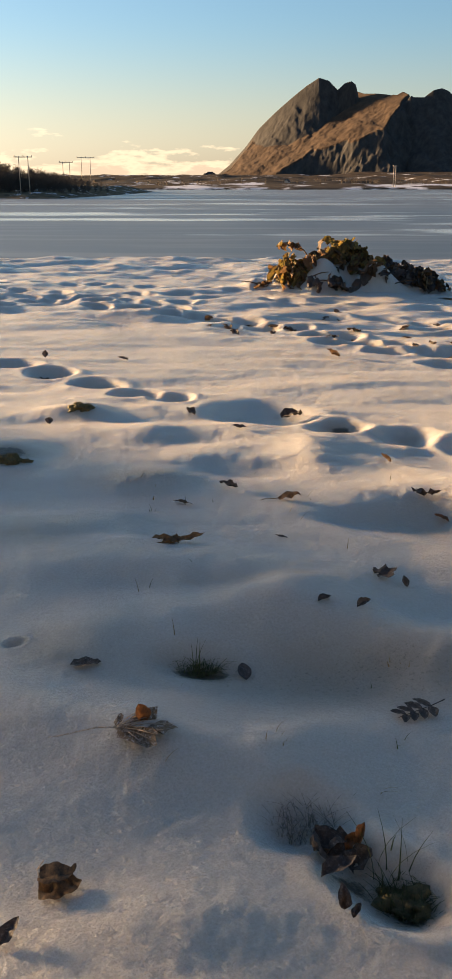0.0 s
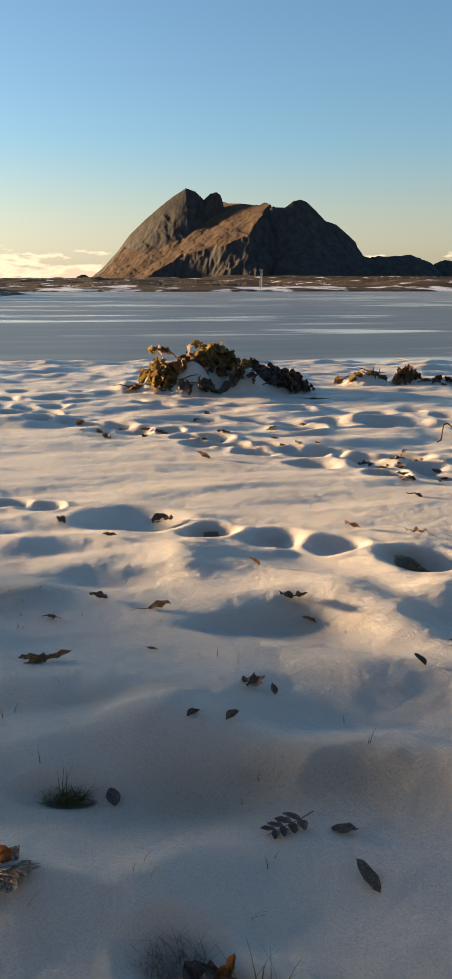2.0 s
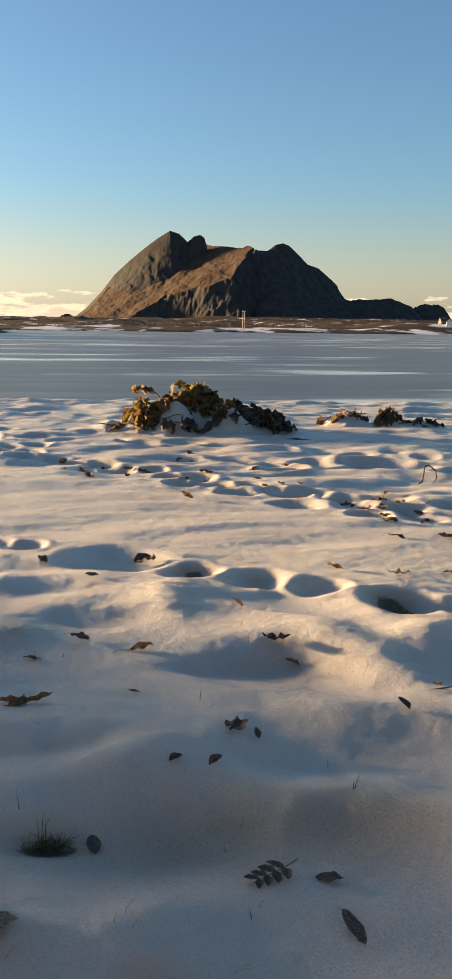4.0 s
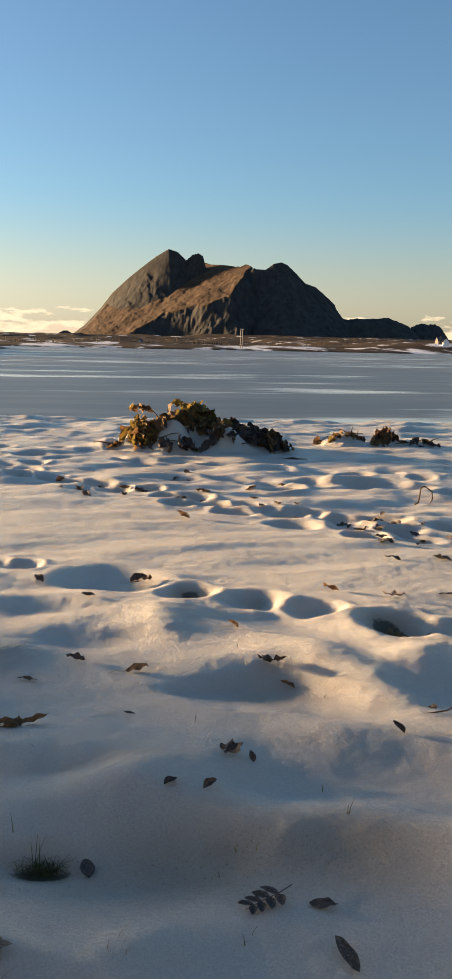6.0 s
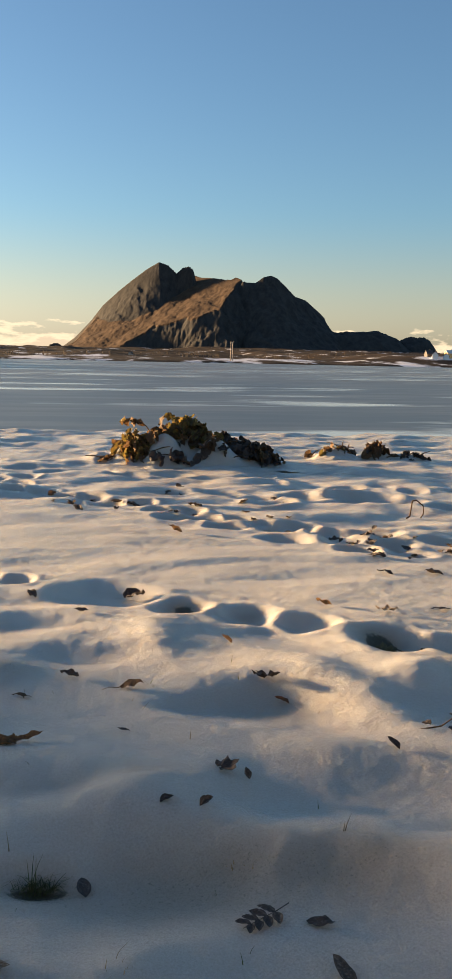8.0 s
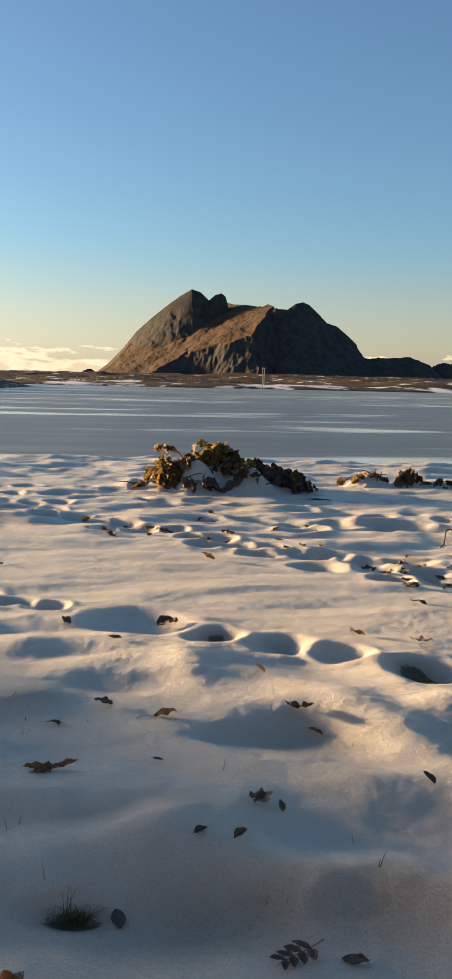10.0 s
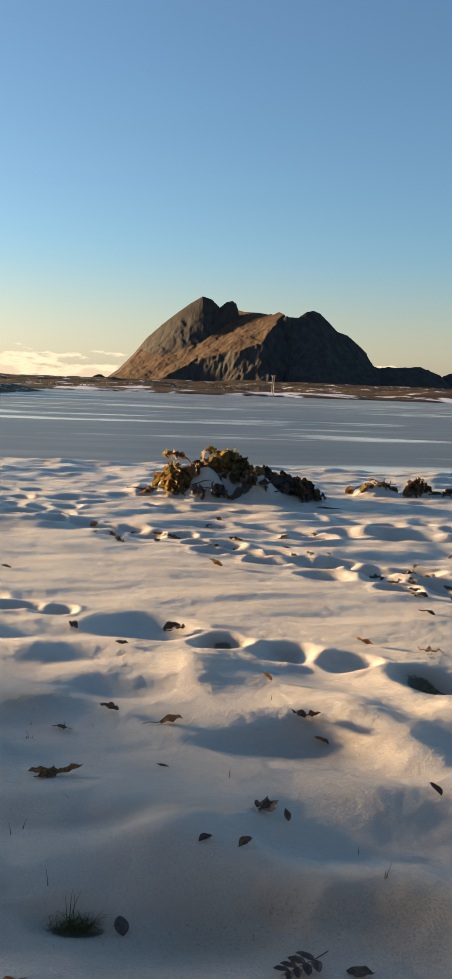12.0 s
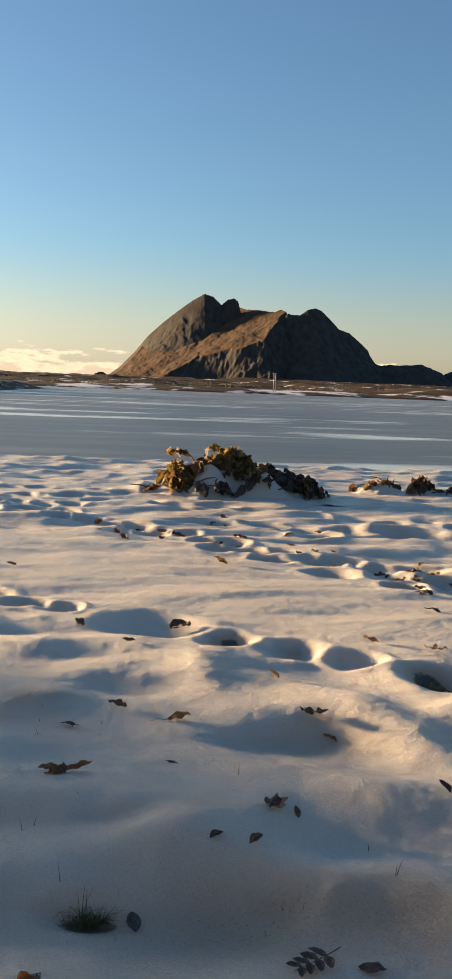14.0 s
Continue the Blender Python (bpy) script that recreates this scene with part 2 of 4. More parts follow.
LEAF_OLIVE = leaf_material("withered_olive_leaf", (0.055, 0.036, 0.014), (0.30, 0.19, 0.065), (0.12, 0.11, 0.03))
LEAF_BROWN = leaf_material("withered_brown_leaf", (0.05, 0.028, 0.016), (0.20, 0.11, 0.052))
LEAF_DARK = leaf_material("dark_wet_leaf", (0.022, 0.016, 0.014), (0.075, 0.050, 0.038), frost=0.10, thin=0.12)
LEAF_RUST = leaf_material("rusty_leaf", (0.08, 0.032, 0.014), (0.22, 0.09, 0.036))
LEAF_FROST = leaf_material("frosted_brown_leaf", (0.10, 0.065, 0.040), (0.26, 0.18, 0.115), frost=0.65)
FROST_GRASS = leaf_material("frosted_dead_grass", (0.14, 0.125, 0.10), (0.34, 0.32, 0.29), frost=0.8)
VEIN = leaf_material("frosted_leaf_vein", (0.30, 0.23, 0.17), (0.52, 0.45, 0.38), frost=0.5)
GRASS = leaf_material("meadow_grass", (0.028, 0.036, 0.010), (0.095, 0.105, 0.03))
STRAW = leaf_material("dead_grass_straw", (0.10, 0.07, 0.03), (0.28, 0.20, 0.10))
SOIL = wood_material("mossy_soil", (0.035, 0.030, 0.012), (0.13, 0.10, 0.04), 60.0)


def shore_grass_material():
    n = Nodes("dead_shore_grass")
    tone, patch = n.noise(n.place(), 0.4, 6.0, 0.65), n.noise(n.place((1, 0.5, 1)), 0.16, 6.0, 0.65)
    grass = n.mix(n.ramp(tone, (0.3, 0.0), (0.7, 1.0)), (0.035, 0.026, 0.018), (0.22, 0.15, 0.085))
    return n.done(n.mix(n.ramp(patch, (0.56, 0.0), (0.62, 1.0)), grass, (0.60, 0.60, 0.62)), 0.95, n.bump(tone, 0.6, 0.5), Specular_IOR_Level=0.05)


SHORE_GRASS = shore_grass_material()

# ------------------------------------------------------------------ frozen bay
ICE_Z = -2.5
a = np.concatenate([[-4900, -2500, -1200], np.linspace(-600, 900, 31), [1500, 2600, 4900]])
b = np.concatenate([[-4900, -500], np.linspace(10, 1300, 40), [2500, 4900]])
X, Y = np.meshgrid(a, b)
tagged(new("water", grid_mesh("water", X, Y, np.full(X.shape, ICE_Z), ICE)), "frozen bay of grey-blue ice with pale refrozen streaks", "ice", kind="structure")

# ------------------------------------------------------------------ snowy ground
def bank(x):
    """How far ahead the snowy ground reaches before it falls to the ice."""
    return 18.5 - 0.10 * np.clip(x, -8, 12) + 0.7 * perlin(x * 0.35, x * 0 + 3.1, 7) + 0.25 * perlin(x * 1.4, x * 0 + 1.7, 8)


def pit(x, y, cx, cy, along, across, depth, turn=0.0, rim=0.14, sharp=1.5):
    """A trodden hollow with a raised rim."""
    c, s = math.cos(radians(turn)), math.sin(radians(turn))
    u, v = ((x - cx) * c + (y - cy) * s) / along, (-(x - cx) * s + (y - cy) * c) / across
    d = np.sqrt(u * u + v * v)
    return -depth * np.exp(-d ** (2 * sharp) * 0.9) + depth * rim * np.exp(-((d - 1.45) / 0.38) ** 2)


def mound(x, y, cx, cy, along, across, high, turn=0.0):
    c, s = math.cos(radians(turn)), math.sin(radians(turn))
    u, v = ((x - cx) * c + (y - cy) * s) / along, (-(x - cx) * s + (y - cy) * c) / across
    return high * np.exp(-(u * u + v * v))


def crest(x, y, points, near, far):
    """A snow crest along a line of (x, y, height); its near and far sides have their own widths."""
    best = np.zeros(x.shape)
    for (x0, y0, h0), (x1, y1, h1) in zip(points, points[1:]):
        dx, dy = x1 - x0, y1 - y0
        l = math.hypot(dx, dy)
        u, v = ((x - x0) * dx + (y - y0) * dy) / l, (-(x - x0) * dy + (y - y0) * dx) / l
        c = np.clip(u, 0, l)
        w = near + (far - near) * ramp(-0.05, 0.05, v)
        best = np.maximum(best, (h0 + (h1 - h0) * c / l) * np.exp(-((u - c) ** 2 / 0.05 + (v / w) ** 2)))
    return best


def snow_height(x, y):
    r = np.hypot(x, y)
    close = ramp(40, 22, r)
    z = 0.034 * fbm(x * 0.5 + 3.3, y * 1.4 + 1.2, 3, 11) + 0.016 * perlin(x * 1.1, y * 3.2, 21)
    rough = ramp(8.2, 9.5, y + 0.55 * x) * ramp(14.5, 12.0, y) + 1.1 * ramp(13, 15, y)
    z = z + rough * (0.06 * fbm(x * 0.8, y * 1.5, 3, 31) + 0.008 * perlin(x * 3.5, y * 4, 41) + 0.05 * perlin(x * 1.1 + 0.4 * y, y * 1.6, 43))
    z = z * close
    near = (r < 24)
    xs, ys, zs = x[near], y[near], z[near]
    wx = 0.060 * perlin(xs * 2.2, ys * 2.2, 61) + 0.016 * perlin(xs * 7, ys * 8, 62)
    wy = 0.060 * perlin(xs * 2.2, ys * 2.2, 63) + 0.016 * perlin(xs * 7, ys * 8, 64)
    gx, gy, xs, ys = xs, ys, xs + wx, ys + wy
    for (x0, x1, y0, y1), f in FORMS:
        sel = np.flatnonzero((xs > x0) & (xs < x1) & (ys > y0) & (ys < y1))
        if len(sel):
            zs[sel] += f(xs[sel], ys[sel])
    # grains and crumbs
    d, way_round = np.hypot(gx, gy), np.degrees(np.arctan2(gx, gy))
    fine = ramp(-24, -19, way_round) * ramp(35, 30, way_round)
    zs = zs + fine * 0.0030 * perlin(gx * 9, gy * 11, 51) + fine * 0.0020 * ramp(9, 5, d) * perlin(gx * 19, gy * 20, 54) + fine * 0.0013 * ramp(7, 4, d) * perlin(gx * 34, gy * 34, 53) + fine * 0.0008 * ramp(4, 2, d) * perlin(gx * 62, gy * 62, 52)
    z[near] = zs
    e = bank(x)
    fall = ramp(0.0, 4.0, y - e)
    return z * (1 - fall) - 4.2 * fall + 0.015 * ramp(-1.6, -0.3, y - e) * (1 - fall)


def height_at(x, y):
    return float(snow_height(np.array([float(x)]), np.array([float(y)]))[0])


FORMS = []


def form(kind, *numbers, **more):
    """A form of the snow. Its place is given as seen at ground level; a raised one stands a little nearer."""
    if kind is crest:
        points = [(x * (1 - 0.9 * h / 1.55), y * (1 - 0.9 * h / 1.55), h) for x, y, h in numbers[0]]
        numbers = (points,) + numbers[1:]
        px, py, wide = [p[0] for p in points], [p[1] for p in points], 0.75
    else:
        k = 1 if kind is pit else 1 - 0.9 * numbers[-1] / 1.55
        numbers = (numbers[0] * k, numbers[1] * k) + numbers[2:]
        px, py, wide = numbers[:1], numbers[1:2], 3.2 * max(numbers[2:4])
    FORMS.append(((min(px) - wide, max(px) + wide, min(py) - wide, max(py) + wide), lambda x, y: kind(x, y, *numbers, **more)))


# the near line of footprints, from right to left
form(pit, 1.86, 4.50, 0.19, 0.20, 0.115, turn=-25)
form(pit, 1.43, 4.86, 0.14, 0.15, 0.060, turn=-30)
form(pit, 1.10, 5.10, 0.16, 0.18, 0.070, turn=-30)
form(pit, 0.70, 5.29, 0.15, 0.18, 0.088, turn=-30)
form(pit, 0.27, 5.68, 0.30, 0.25, 0.070, turn=-25)
form(pit, -0.39, 6.08, 0.12, 0.13, 0.060, turn=-30)
form(pit, -0.65, 6.22, 0.14, 0.15, 0.075, turn=-30)
form(pit, -1.00, 6.58, 0.17, 0.15, 0.090, turn=-30)
form(pit, -1.45, 7.00, 0.17, 0.15, 0.090, turn=-30)
form(pit, -1.84, 7.35, 0.18, 0.16, 0.080, turn=-30)
form(pit, 2.25, 4.30, 0.22, 0.18, 0.110, turn=-25)
# heel marks and crumbs that break the outlines
r = random.Random(31)
for hx, hy in ((1.90, 4.52), (1.47, 4.86), (1.12, 5.08), (0.72, 5.30), (0.28, 5.55), (-0.38, 6.05), (-0.66, 6.25), (-1.0, 6.65)):
    form(pit, hx + r.uniform(0.02, 0.08), hy - r.uniform(0.0, 0.08), 0.08, 0.09, 0.03, turn=r.uniform(-60, 0), rim=0.05)
    form(mound, hx + r.uniform(-0.25, 0.25), hy + r.uniform(-0.25, 0.2), r.uniform(0.06, 0.12), r.uniform(0.06, 0.10), r.uniform(0.005, 0.015))
# crests and hollows between the footprints and the camera
form(crest, [(-0.85, 5.30, 0.028), (-0.42, 5.40, 0.045), (0.03, 5.35, 0.050), (0.47, 5.01, 0.034), (0.90, 4.98, 0.016)], 0.20, 0.17)
form(mound, -0.48, 5.18, 0.20, 0.20, 0.035)
form(crest, [(0.50, 4.92, 0.030), (0.56, 4.60, 0.036), (0.60, 4.25, 0.020)], 0.17, 0.24)
form(crest, [(0.70, 4.86, 0.020), (1.02, 4.42, 0.035), (1.24, 4.20, 0.035)], 0.20, 0.20)
form(crest, [(1.58, 4.75, 0.035), (1.66, 4.40, 0.045), (1.72, 4.05, 0.030)], 0.22, 0.24)
form(crest, [(-0.75, 4.68, 0.047), (-0.36, 4.62, 0.047), (-0.01, 4.78, 0.056), (0.40, 4.72, 0.047)], 0.24, 0.22)
form(pit, 0.10, 4.42, 0.34, 0.16, 0.040, rim=0.0, sharp=1.2)
form(mound, -0.42, 4.28, 0.25, 0.12, 0.028)
form(crest, [(0.40, 3.84, 0.017), (0.66, 3.95, 0.029), (0.93, 4.03, 0.035), (1.19, 3.96, 0.035), (1.34, 3.76, 0.029)], 0.13, 0.24)
form(pit, 1.00, 3.66, 0.42, 0.20, 0.042, turn=-4, rim=0.0, sharp=1.2)
form(crest, [(0.44, 3.64, 0.028), (0.65, 3.44, 0.047), (0.93, 3.37, 0.047), (1.08, 3.24, 0.033)], 0.25, 0.10)
form(crest, [(1.36, 3.95, 0.056), (1.44, 3.62, 0.066), (1.50, 3.35, 0.047)], 0.16, 0.18)
form(crest, [(1.62, 3.94, 0.030), (2.15, 4.25, 0.040)], 0.24, 0.16)
form(mound, 1.80, 3.98, 0.20, 0.20, 0.035)
form(crest, [(-1.10, 3.72, 0.060), (-0.62, 3.77, 0.060)], 0.20, 0.20)
form(crest, [(-0.78, 3.20, 0.048), (-0.40, 3.34, 0.066), (-0.02, 3.27, 0.072), (0.20, 3.14, 0.072), (0.46, 3.05, 0.060)], 0.21, 0.22)
form(pit, 0.16, 2.92, 0.26, 0.09, 0.030, rim=0.0, sharp=1.2)
form(crest, [(1.10, 3.18, 0.048), (1.65, 3.06, 0.072)], 0.20, 0.18)
form(crest, [(-0.42, 2.75, 0.054), (-0.18, 2.82, 0.066), (0.10, 2.84, 0.060)], 0.20, 0.18)
form(crest, [(0.34, 2.85, 0.072), (0.55, 2.76, 0.096), (0.80, 2.67, 0.126), (1.04, 2.60, 0.132), (1.35, 2.46, 0.132)], 0.24, 0.17)
form(pit, 0.42, 2.36, 0.55, 0.18, 0.055, rim=0.0, sharp=1.2)
form(pit, 0.95, 2.24, 0.30, 0.18, 0.040, rim=0.0, sharp=1.2)
form(crest, [(-0.78, 2.34, 0.048), (-0.56, 2.22, 0.054), (-0.38, 2.15, 0.042)], 0.16, 0.12)
form(crest, [(-0.16, 2.04, 0.042), (0.12, 2.01, 0.054)], 0.20, 0.12)
form(pit, -0.70, 2.57, 0.030, 0.026, 0.022, rim=0.2)
form(pit, 0.22, 1.68, 0.12, 0.10, 0.050, turn=-40, rim=0.15)
form(pit, 0.37, 1.50, 0.12, 0.10, 0.070, turn=-45, rim=0.2)
form(pit, -0.10, 2.44, 0.13, 0.07, 0.025, rim=0.2)
form(mound, -0.10, 1.45, 0.20, 0.14, 0.028)
form(mound, -1.04, 5.90, 0.22, 0.16, 0.063)
form(mound, -1.34, 4.95, 0.32, 0.20, 0.077)


def trail(x0, y0, x1, y1, step, deep, seed, size=0.15):
    """A line of trodden holes, left and right foot in turn."""
    r = random.Random(seed)
    n = int(math.hypot(x1 - x0, y1 - y0) / step)
    turn = math.degrees(math.atan2(y1 - y0, x1 - x0))
    for i in range(n + 1):
        k = i / n
        off = (0.11 if i % 2 else -0.11) + r.uniform(-0.05, 0.05)
        x = x0 + (x1 - x0) * k - math.sin(radians(turn)) * off + r.uniform(-0.06, 0.06)
        y = y0 + (y1 - y0) * k + math.cos(radians(turn)) * off
        form(pit, x, y, size * r.uniform(0.9, 1.4), size * r.uniform(0.8, 1.1), deep * r.uniform(0.5, 0.95), turn=turn + r.uniform(-25, 25), rim=0.18)
        TRODDEN.append((x, y))


TRODDEN = []
trail(-1.6, 11.3, 0.7, 9.25, 0.34, 0.085, 1)
trail(0.9, 8.95, 2.9, 7.15, 0.32, 0.095, 2)
trail(1.1, 8.55, 2.75, 6.60, 0.36, 0.08, 3)
trail(2.9, 7.1, 4.6, 6.1, 0.36, 0.09, 4)
trail(-3.4, 13.2, -0.4, 10.8, 0.38, 0.07, 5)
trail(-4.6, 12.2, -0.6, 11.6, 0.36, 0.07, 8)
trail(-3.6, 10.9, -1.2, 12.4, 0.40, 0.07, 9)
trail(-4.2, 14.2, 0.2, 13.0, 0.42, 0.06, 10)
trail(2.6, 10.9, 5.6, 9.6, 0.44, 0.06, 11)
trail(3.0, 11.9, 6.5, 11.2, 0.46, 0.06, 12)
trail(1.2, 10.2, 4.2, 9.0, 0.50, 0.09, 6, 0.20)
trail(-1.2, 12.6, 2.4, 11.2, 0.55, 0.07, 7, 0.20)
form(pit, 3.40, 9.62, 0.34, 0.22, 0.10, rim=0.3)
form(pit, 2.27, 9.35, 0.22, 0.16, 0.10, rim=0.3)

# land: fine where the camera looks, coarse elsewhere, out to the horizon
turns = np.radians(np.concatenate([np.linspace(-19.5, 30.5, 560), np.linspace(32, 338.5, 110)]))
reach = np.concatenate([np.linspace(0.02, 0.9, 12), np.geomspace(0.95, 23.5, 1020), np.geomspace(24.5, 4800, 46)])
A, Rr = np.meshgrid(turns, reach)
X, Y = Rr * np.sin(A), Rr * np.cos(A)
Z = snow_height(X, Y)
me = grid_mesh("ground", X, Y, Z, SNOW, wrap=True)
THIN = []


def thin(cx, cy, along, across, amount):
    """Thin snow tinted by the soil, plus some shade coloured into one hollow."""
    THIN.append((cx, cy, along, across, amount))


# brownish hollow of thin snow; its tint also paints in the deeper shadow there
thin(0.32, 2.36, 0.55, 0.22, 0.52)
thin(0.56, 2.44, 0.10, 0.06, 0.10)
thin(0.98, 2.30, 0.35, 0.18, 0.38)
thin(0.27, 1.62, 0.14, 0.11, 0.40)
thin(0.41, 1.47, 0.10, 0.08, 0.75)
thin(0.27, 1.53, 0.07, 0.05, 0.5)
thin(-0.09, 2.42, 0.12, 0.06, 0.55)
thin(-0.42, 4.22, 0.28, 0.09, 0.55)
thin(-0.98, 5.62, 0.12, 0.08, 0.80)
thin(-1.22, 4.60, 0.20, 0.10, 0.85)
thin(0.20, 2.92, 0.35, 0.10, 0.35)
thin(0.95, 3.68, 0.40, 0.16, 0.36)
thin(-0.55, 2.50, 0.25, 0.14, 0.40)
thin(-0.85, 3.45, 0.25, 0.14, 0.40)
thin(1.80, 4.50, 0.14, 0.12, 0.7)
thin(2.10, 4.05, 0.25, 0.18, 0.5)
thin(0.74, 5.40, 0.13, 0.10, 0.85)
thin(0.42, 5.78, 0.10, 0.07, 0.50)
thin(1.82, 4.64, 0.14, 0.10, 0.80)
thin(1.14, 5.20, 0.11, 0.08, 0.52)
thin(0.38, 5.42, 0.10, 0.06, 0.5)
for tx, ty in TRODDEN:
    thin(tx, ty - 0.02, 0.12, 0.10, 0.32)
thaw_and_shade = np.zeros(X.shape)
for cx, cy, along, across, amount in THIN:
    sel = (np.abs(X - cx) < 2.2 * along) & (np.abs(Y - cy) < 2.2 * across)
    thaw_and_shade[sel] += amount * np.exp(-((X[sel] - cx) / along) ** 2 - ((Y[sel] - cy) / across) ** 2)
thaw_and_shade = np.clip(thaw_and_shade, 0, 1)
me.attributes.new("thaw_and_shade", "FLOAT", "POINT").data.foreach_set("value", thaw_and_shade.astype(np.float32).ravel())
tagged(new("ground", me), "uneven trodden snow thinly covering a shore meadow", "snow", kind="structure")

# ------------------------------------------------------------------ mountain and hills
def skyline(x):
    """The mountain's crest, from the steep end to the far shoulder."""
    at = (-60, 17, 86, 141, 211, 280, 336, 392, 434, 472, 500, 528, 557, 586, 678, 722, 757, 795, 840, 877, 912, 942, 988, 1029, 1080, 1143, 1175, 1197, 1260)
    up = (30, 88, 160, 230, 294, 350, 392, 426, 414, 380, 405, 413, 395, 366, 366, 359, 377, 353, 352, 379, 387, 376, 336, 297, 282, 233, 205, 140, 20)
    return np.interp(x, at, up) * 1.02


xs, ys = np.linspace(-160, 1330, 520), np.linspace(3380, 5000, 420)
X, Y = np.meshgrid(xs, ys)
# the massif's crest runs back and towards the sun from its second peak; the shoulder's stands across
turn_back = 4000 + ramp(760, 620, X) * 230 + 0.50 * np.clip(575 - X, 0, 700)
t = np.clip((turn_back - Y) / 560, 0, 1)
wob = 60 * fbm(X / 220, Y / 260, 4, 61) * ramp(0, 0.3, t)
far = turn_back / 4000
cliff = np.clip((turn_back - Y) / (230 + 170 * ramp(560, 340, X) + 300 * ramp(640, 760, X)), 0, 1)
front = far * skyline((X + wob + 40 * t) / far) * (1 - cliff) ** (1.2 + 1.4 * ramp(450, 610, X) - 1.1 * ramp(660, 860, X))
rear = far * skyline(X / far) * np.clip(1 - (Y - turn_back) / 420, 0, 1)
Z = np.where(Y < turn_back, front, rear) * (1 - 0.14 * ramp(575, 605, X) * ramp(790, 750, X))
# the heath-covered spur: one broad flank tilted to the sun, cut off by a crest beyond which it falls into shade
wx, wy = X + 26 * fbm(X / 80, Y / 80, 4, 73), Y + 26 * fbm(X / 80, Y / 80, 4, 74)
flank = 352 + 0.50 * (X - 762) + 0.40 * (Y - 4000) + 12 * fbm(X / 120, Y / 160, 4, 71) * ramp(0, 0.08, t)
edge = 4000 + np.interp(wx, (60, 223, 299, 375, 482, 556, 654, 762, 820), (-20, -48, -34, -21, -71, -138, -154, 0, 60))
past = np.clip(edge - wy, 0, None)
spur = flank - 0.85 * past
reach_back = np.clip((skyline(X) - 352 - 0.50 * (X - 762)) / 0.31, 0, 330)
limit = skyline(X * 4000 / Y) * Y / 4000 - 0.9 * np.clip(Y - 4000 - reach_back, 0, None) * (X > 560) - 14 * ramp(600, 500, X)
spur = np.where(X < 800, np.minimum(spur, limit), 0)
# brown heath colour only on the sunlit side, so part of the light is painted
heath = ramp(-10, 12, spur - Z) * ramp(12, 0, past)
Z = np.maximum(Z, spur)
gully = np.abs(fbm(X / 120 + Y / 300, Y / 420, 4, 81))
Z = Z + ramp(0, 60, Z) * (-(24 - 16 * heath) * gully * ramp(0, 0.12, t) + (5 - 3 * heath) * fbm(X / 34, Y / 34, 4, 91) * ramp(0.0, 0.1, t)) - 4
heath = np.clip(heath + 0.6 * ramp(90, 10, Z), 0, 1)
me = grid_mesh("mountain", X, Y, Z, ROCK)
me.attributes.new("heath", "FLOAT", "POINT").data.foreach_set("value", heath.astype(np.float32).ravel())
tagged(new("mountain", me), "dark rocky mountain with brown heath slopes across the bay", "mountain", kind="structure")


def hill(label, cx, cy, half, deep, high, seed, knob=0.0):
    xs, ys = np.linspace(-1, 1, 90), np.linspace(-1, 1, 50)
    X, Y = np.meshgrid(xs, ys)
    body = (1 - np.abs(X) ** 3.2) * (1 - Y * Y) ** 0.9
    Z = high * body * (0.93 + 0.16 * fbm(X * 2.1, Y * 2, 4, seed)) - 3
    return tagged(new("hill", grid_mesh("hill", cx + half * X, cy + deep * Y, Z, ROCK)), label, "hill", kind="structure")


hill("low dark rocky hill behind the far shore", 1330, 3900, 260, 200, 152, 101)
hill("small rounded dark hill behind the far shore", 1590, 3900, 115, 150, 134, 102)
hill("low distant dark hill beyond the bay", -150, 4200, 230, 150, 44, 103)
hill("small distant rocky knob beyond the bay", -75, 4250, 50, 80, 68, 104)
hill("low distant dark hill beyond the bay", -520, 4300, 260, 150, 30, 105)

# ------------------------------------------------------------------ far shore
def far_land(x, y):
    water = 930 + 0.10 * x + 45 * fbm(x / 160, x * 0 + 2.2, 4, 111)
    i = y - water
    z = ICE_Z - 1 + 3.0 * ramp(-15, 25, i) + 3.5 * ramp(10, 170, i) + 5 * ramp(100, 900, i) + 30 * ramp(900, 2800, i) + 10 * ramp(330, 520, x) * ramp(30, 160, i)
    return z + (9 * fbm(x / 190, y / 300, 5, 121) + 0.8 * fbm(x / 30, y / 40, 3, 131)) * ramp(10, 350, i)


def far_land_height(x, y):
    return float(far_land(np.array([float(x)]), np.array([float(y)]))[0])


xs, ys = np.linspace(-1100, 2300, 420), np.geomspace(850, 3900, 170)
X, Y = np.meshgrid(xs, ys)
me = grid_mesh("backdrop", X, Y, far_land(X, Y), MOOR)
drift = ramp(260, 120, Y - 930 - 0.10 * X) + 0.7 * ramp(400, 560, X) * ramp(900, 500, Y - 930)
me.attributes.new("drift", "FLOAT", "POINT").data.foreach_set("value", drift.astype(np.float32).ravel())
tagged(new("backdrop", me), "far low shore of brown moor with snow patches", "shore", kind="structure")


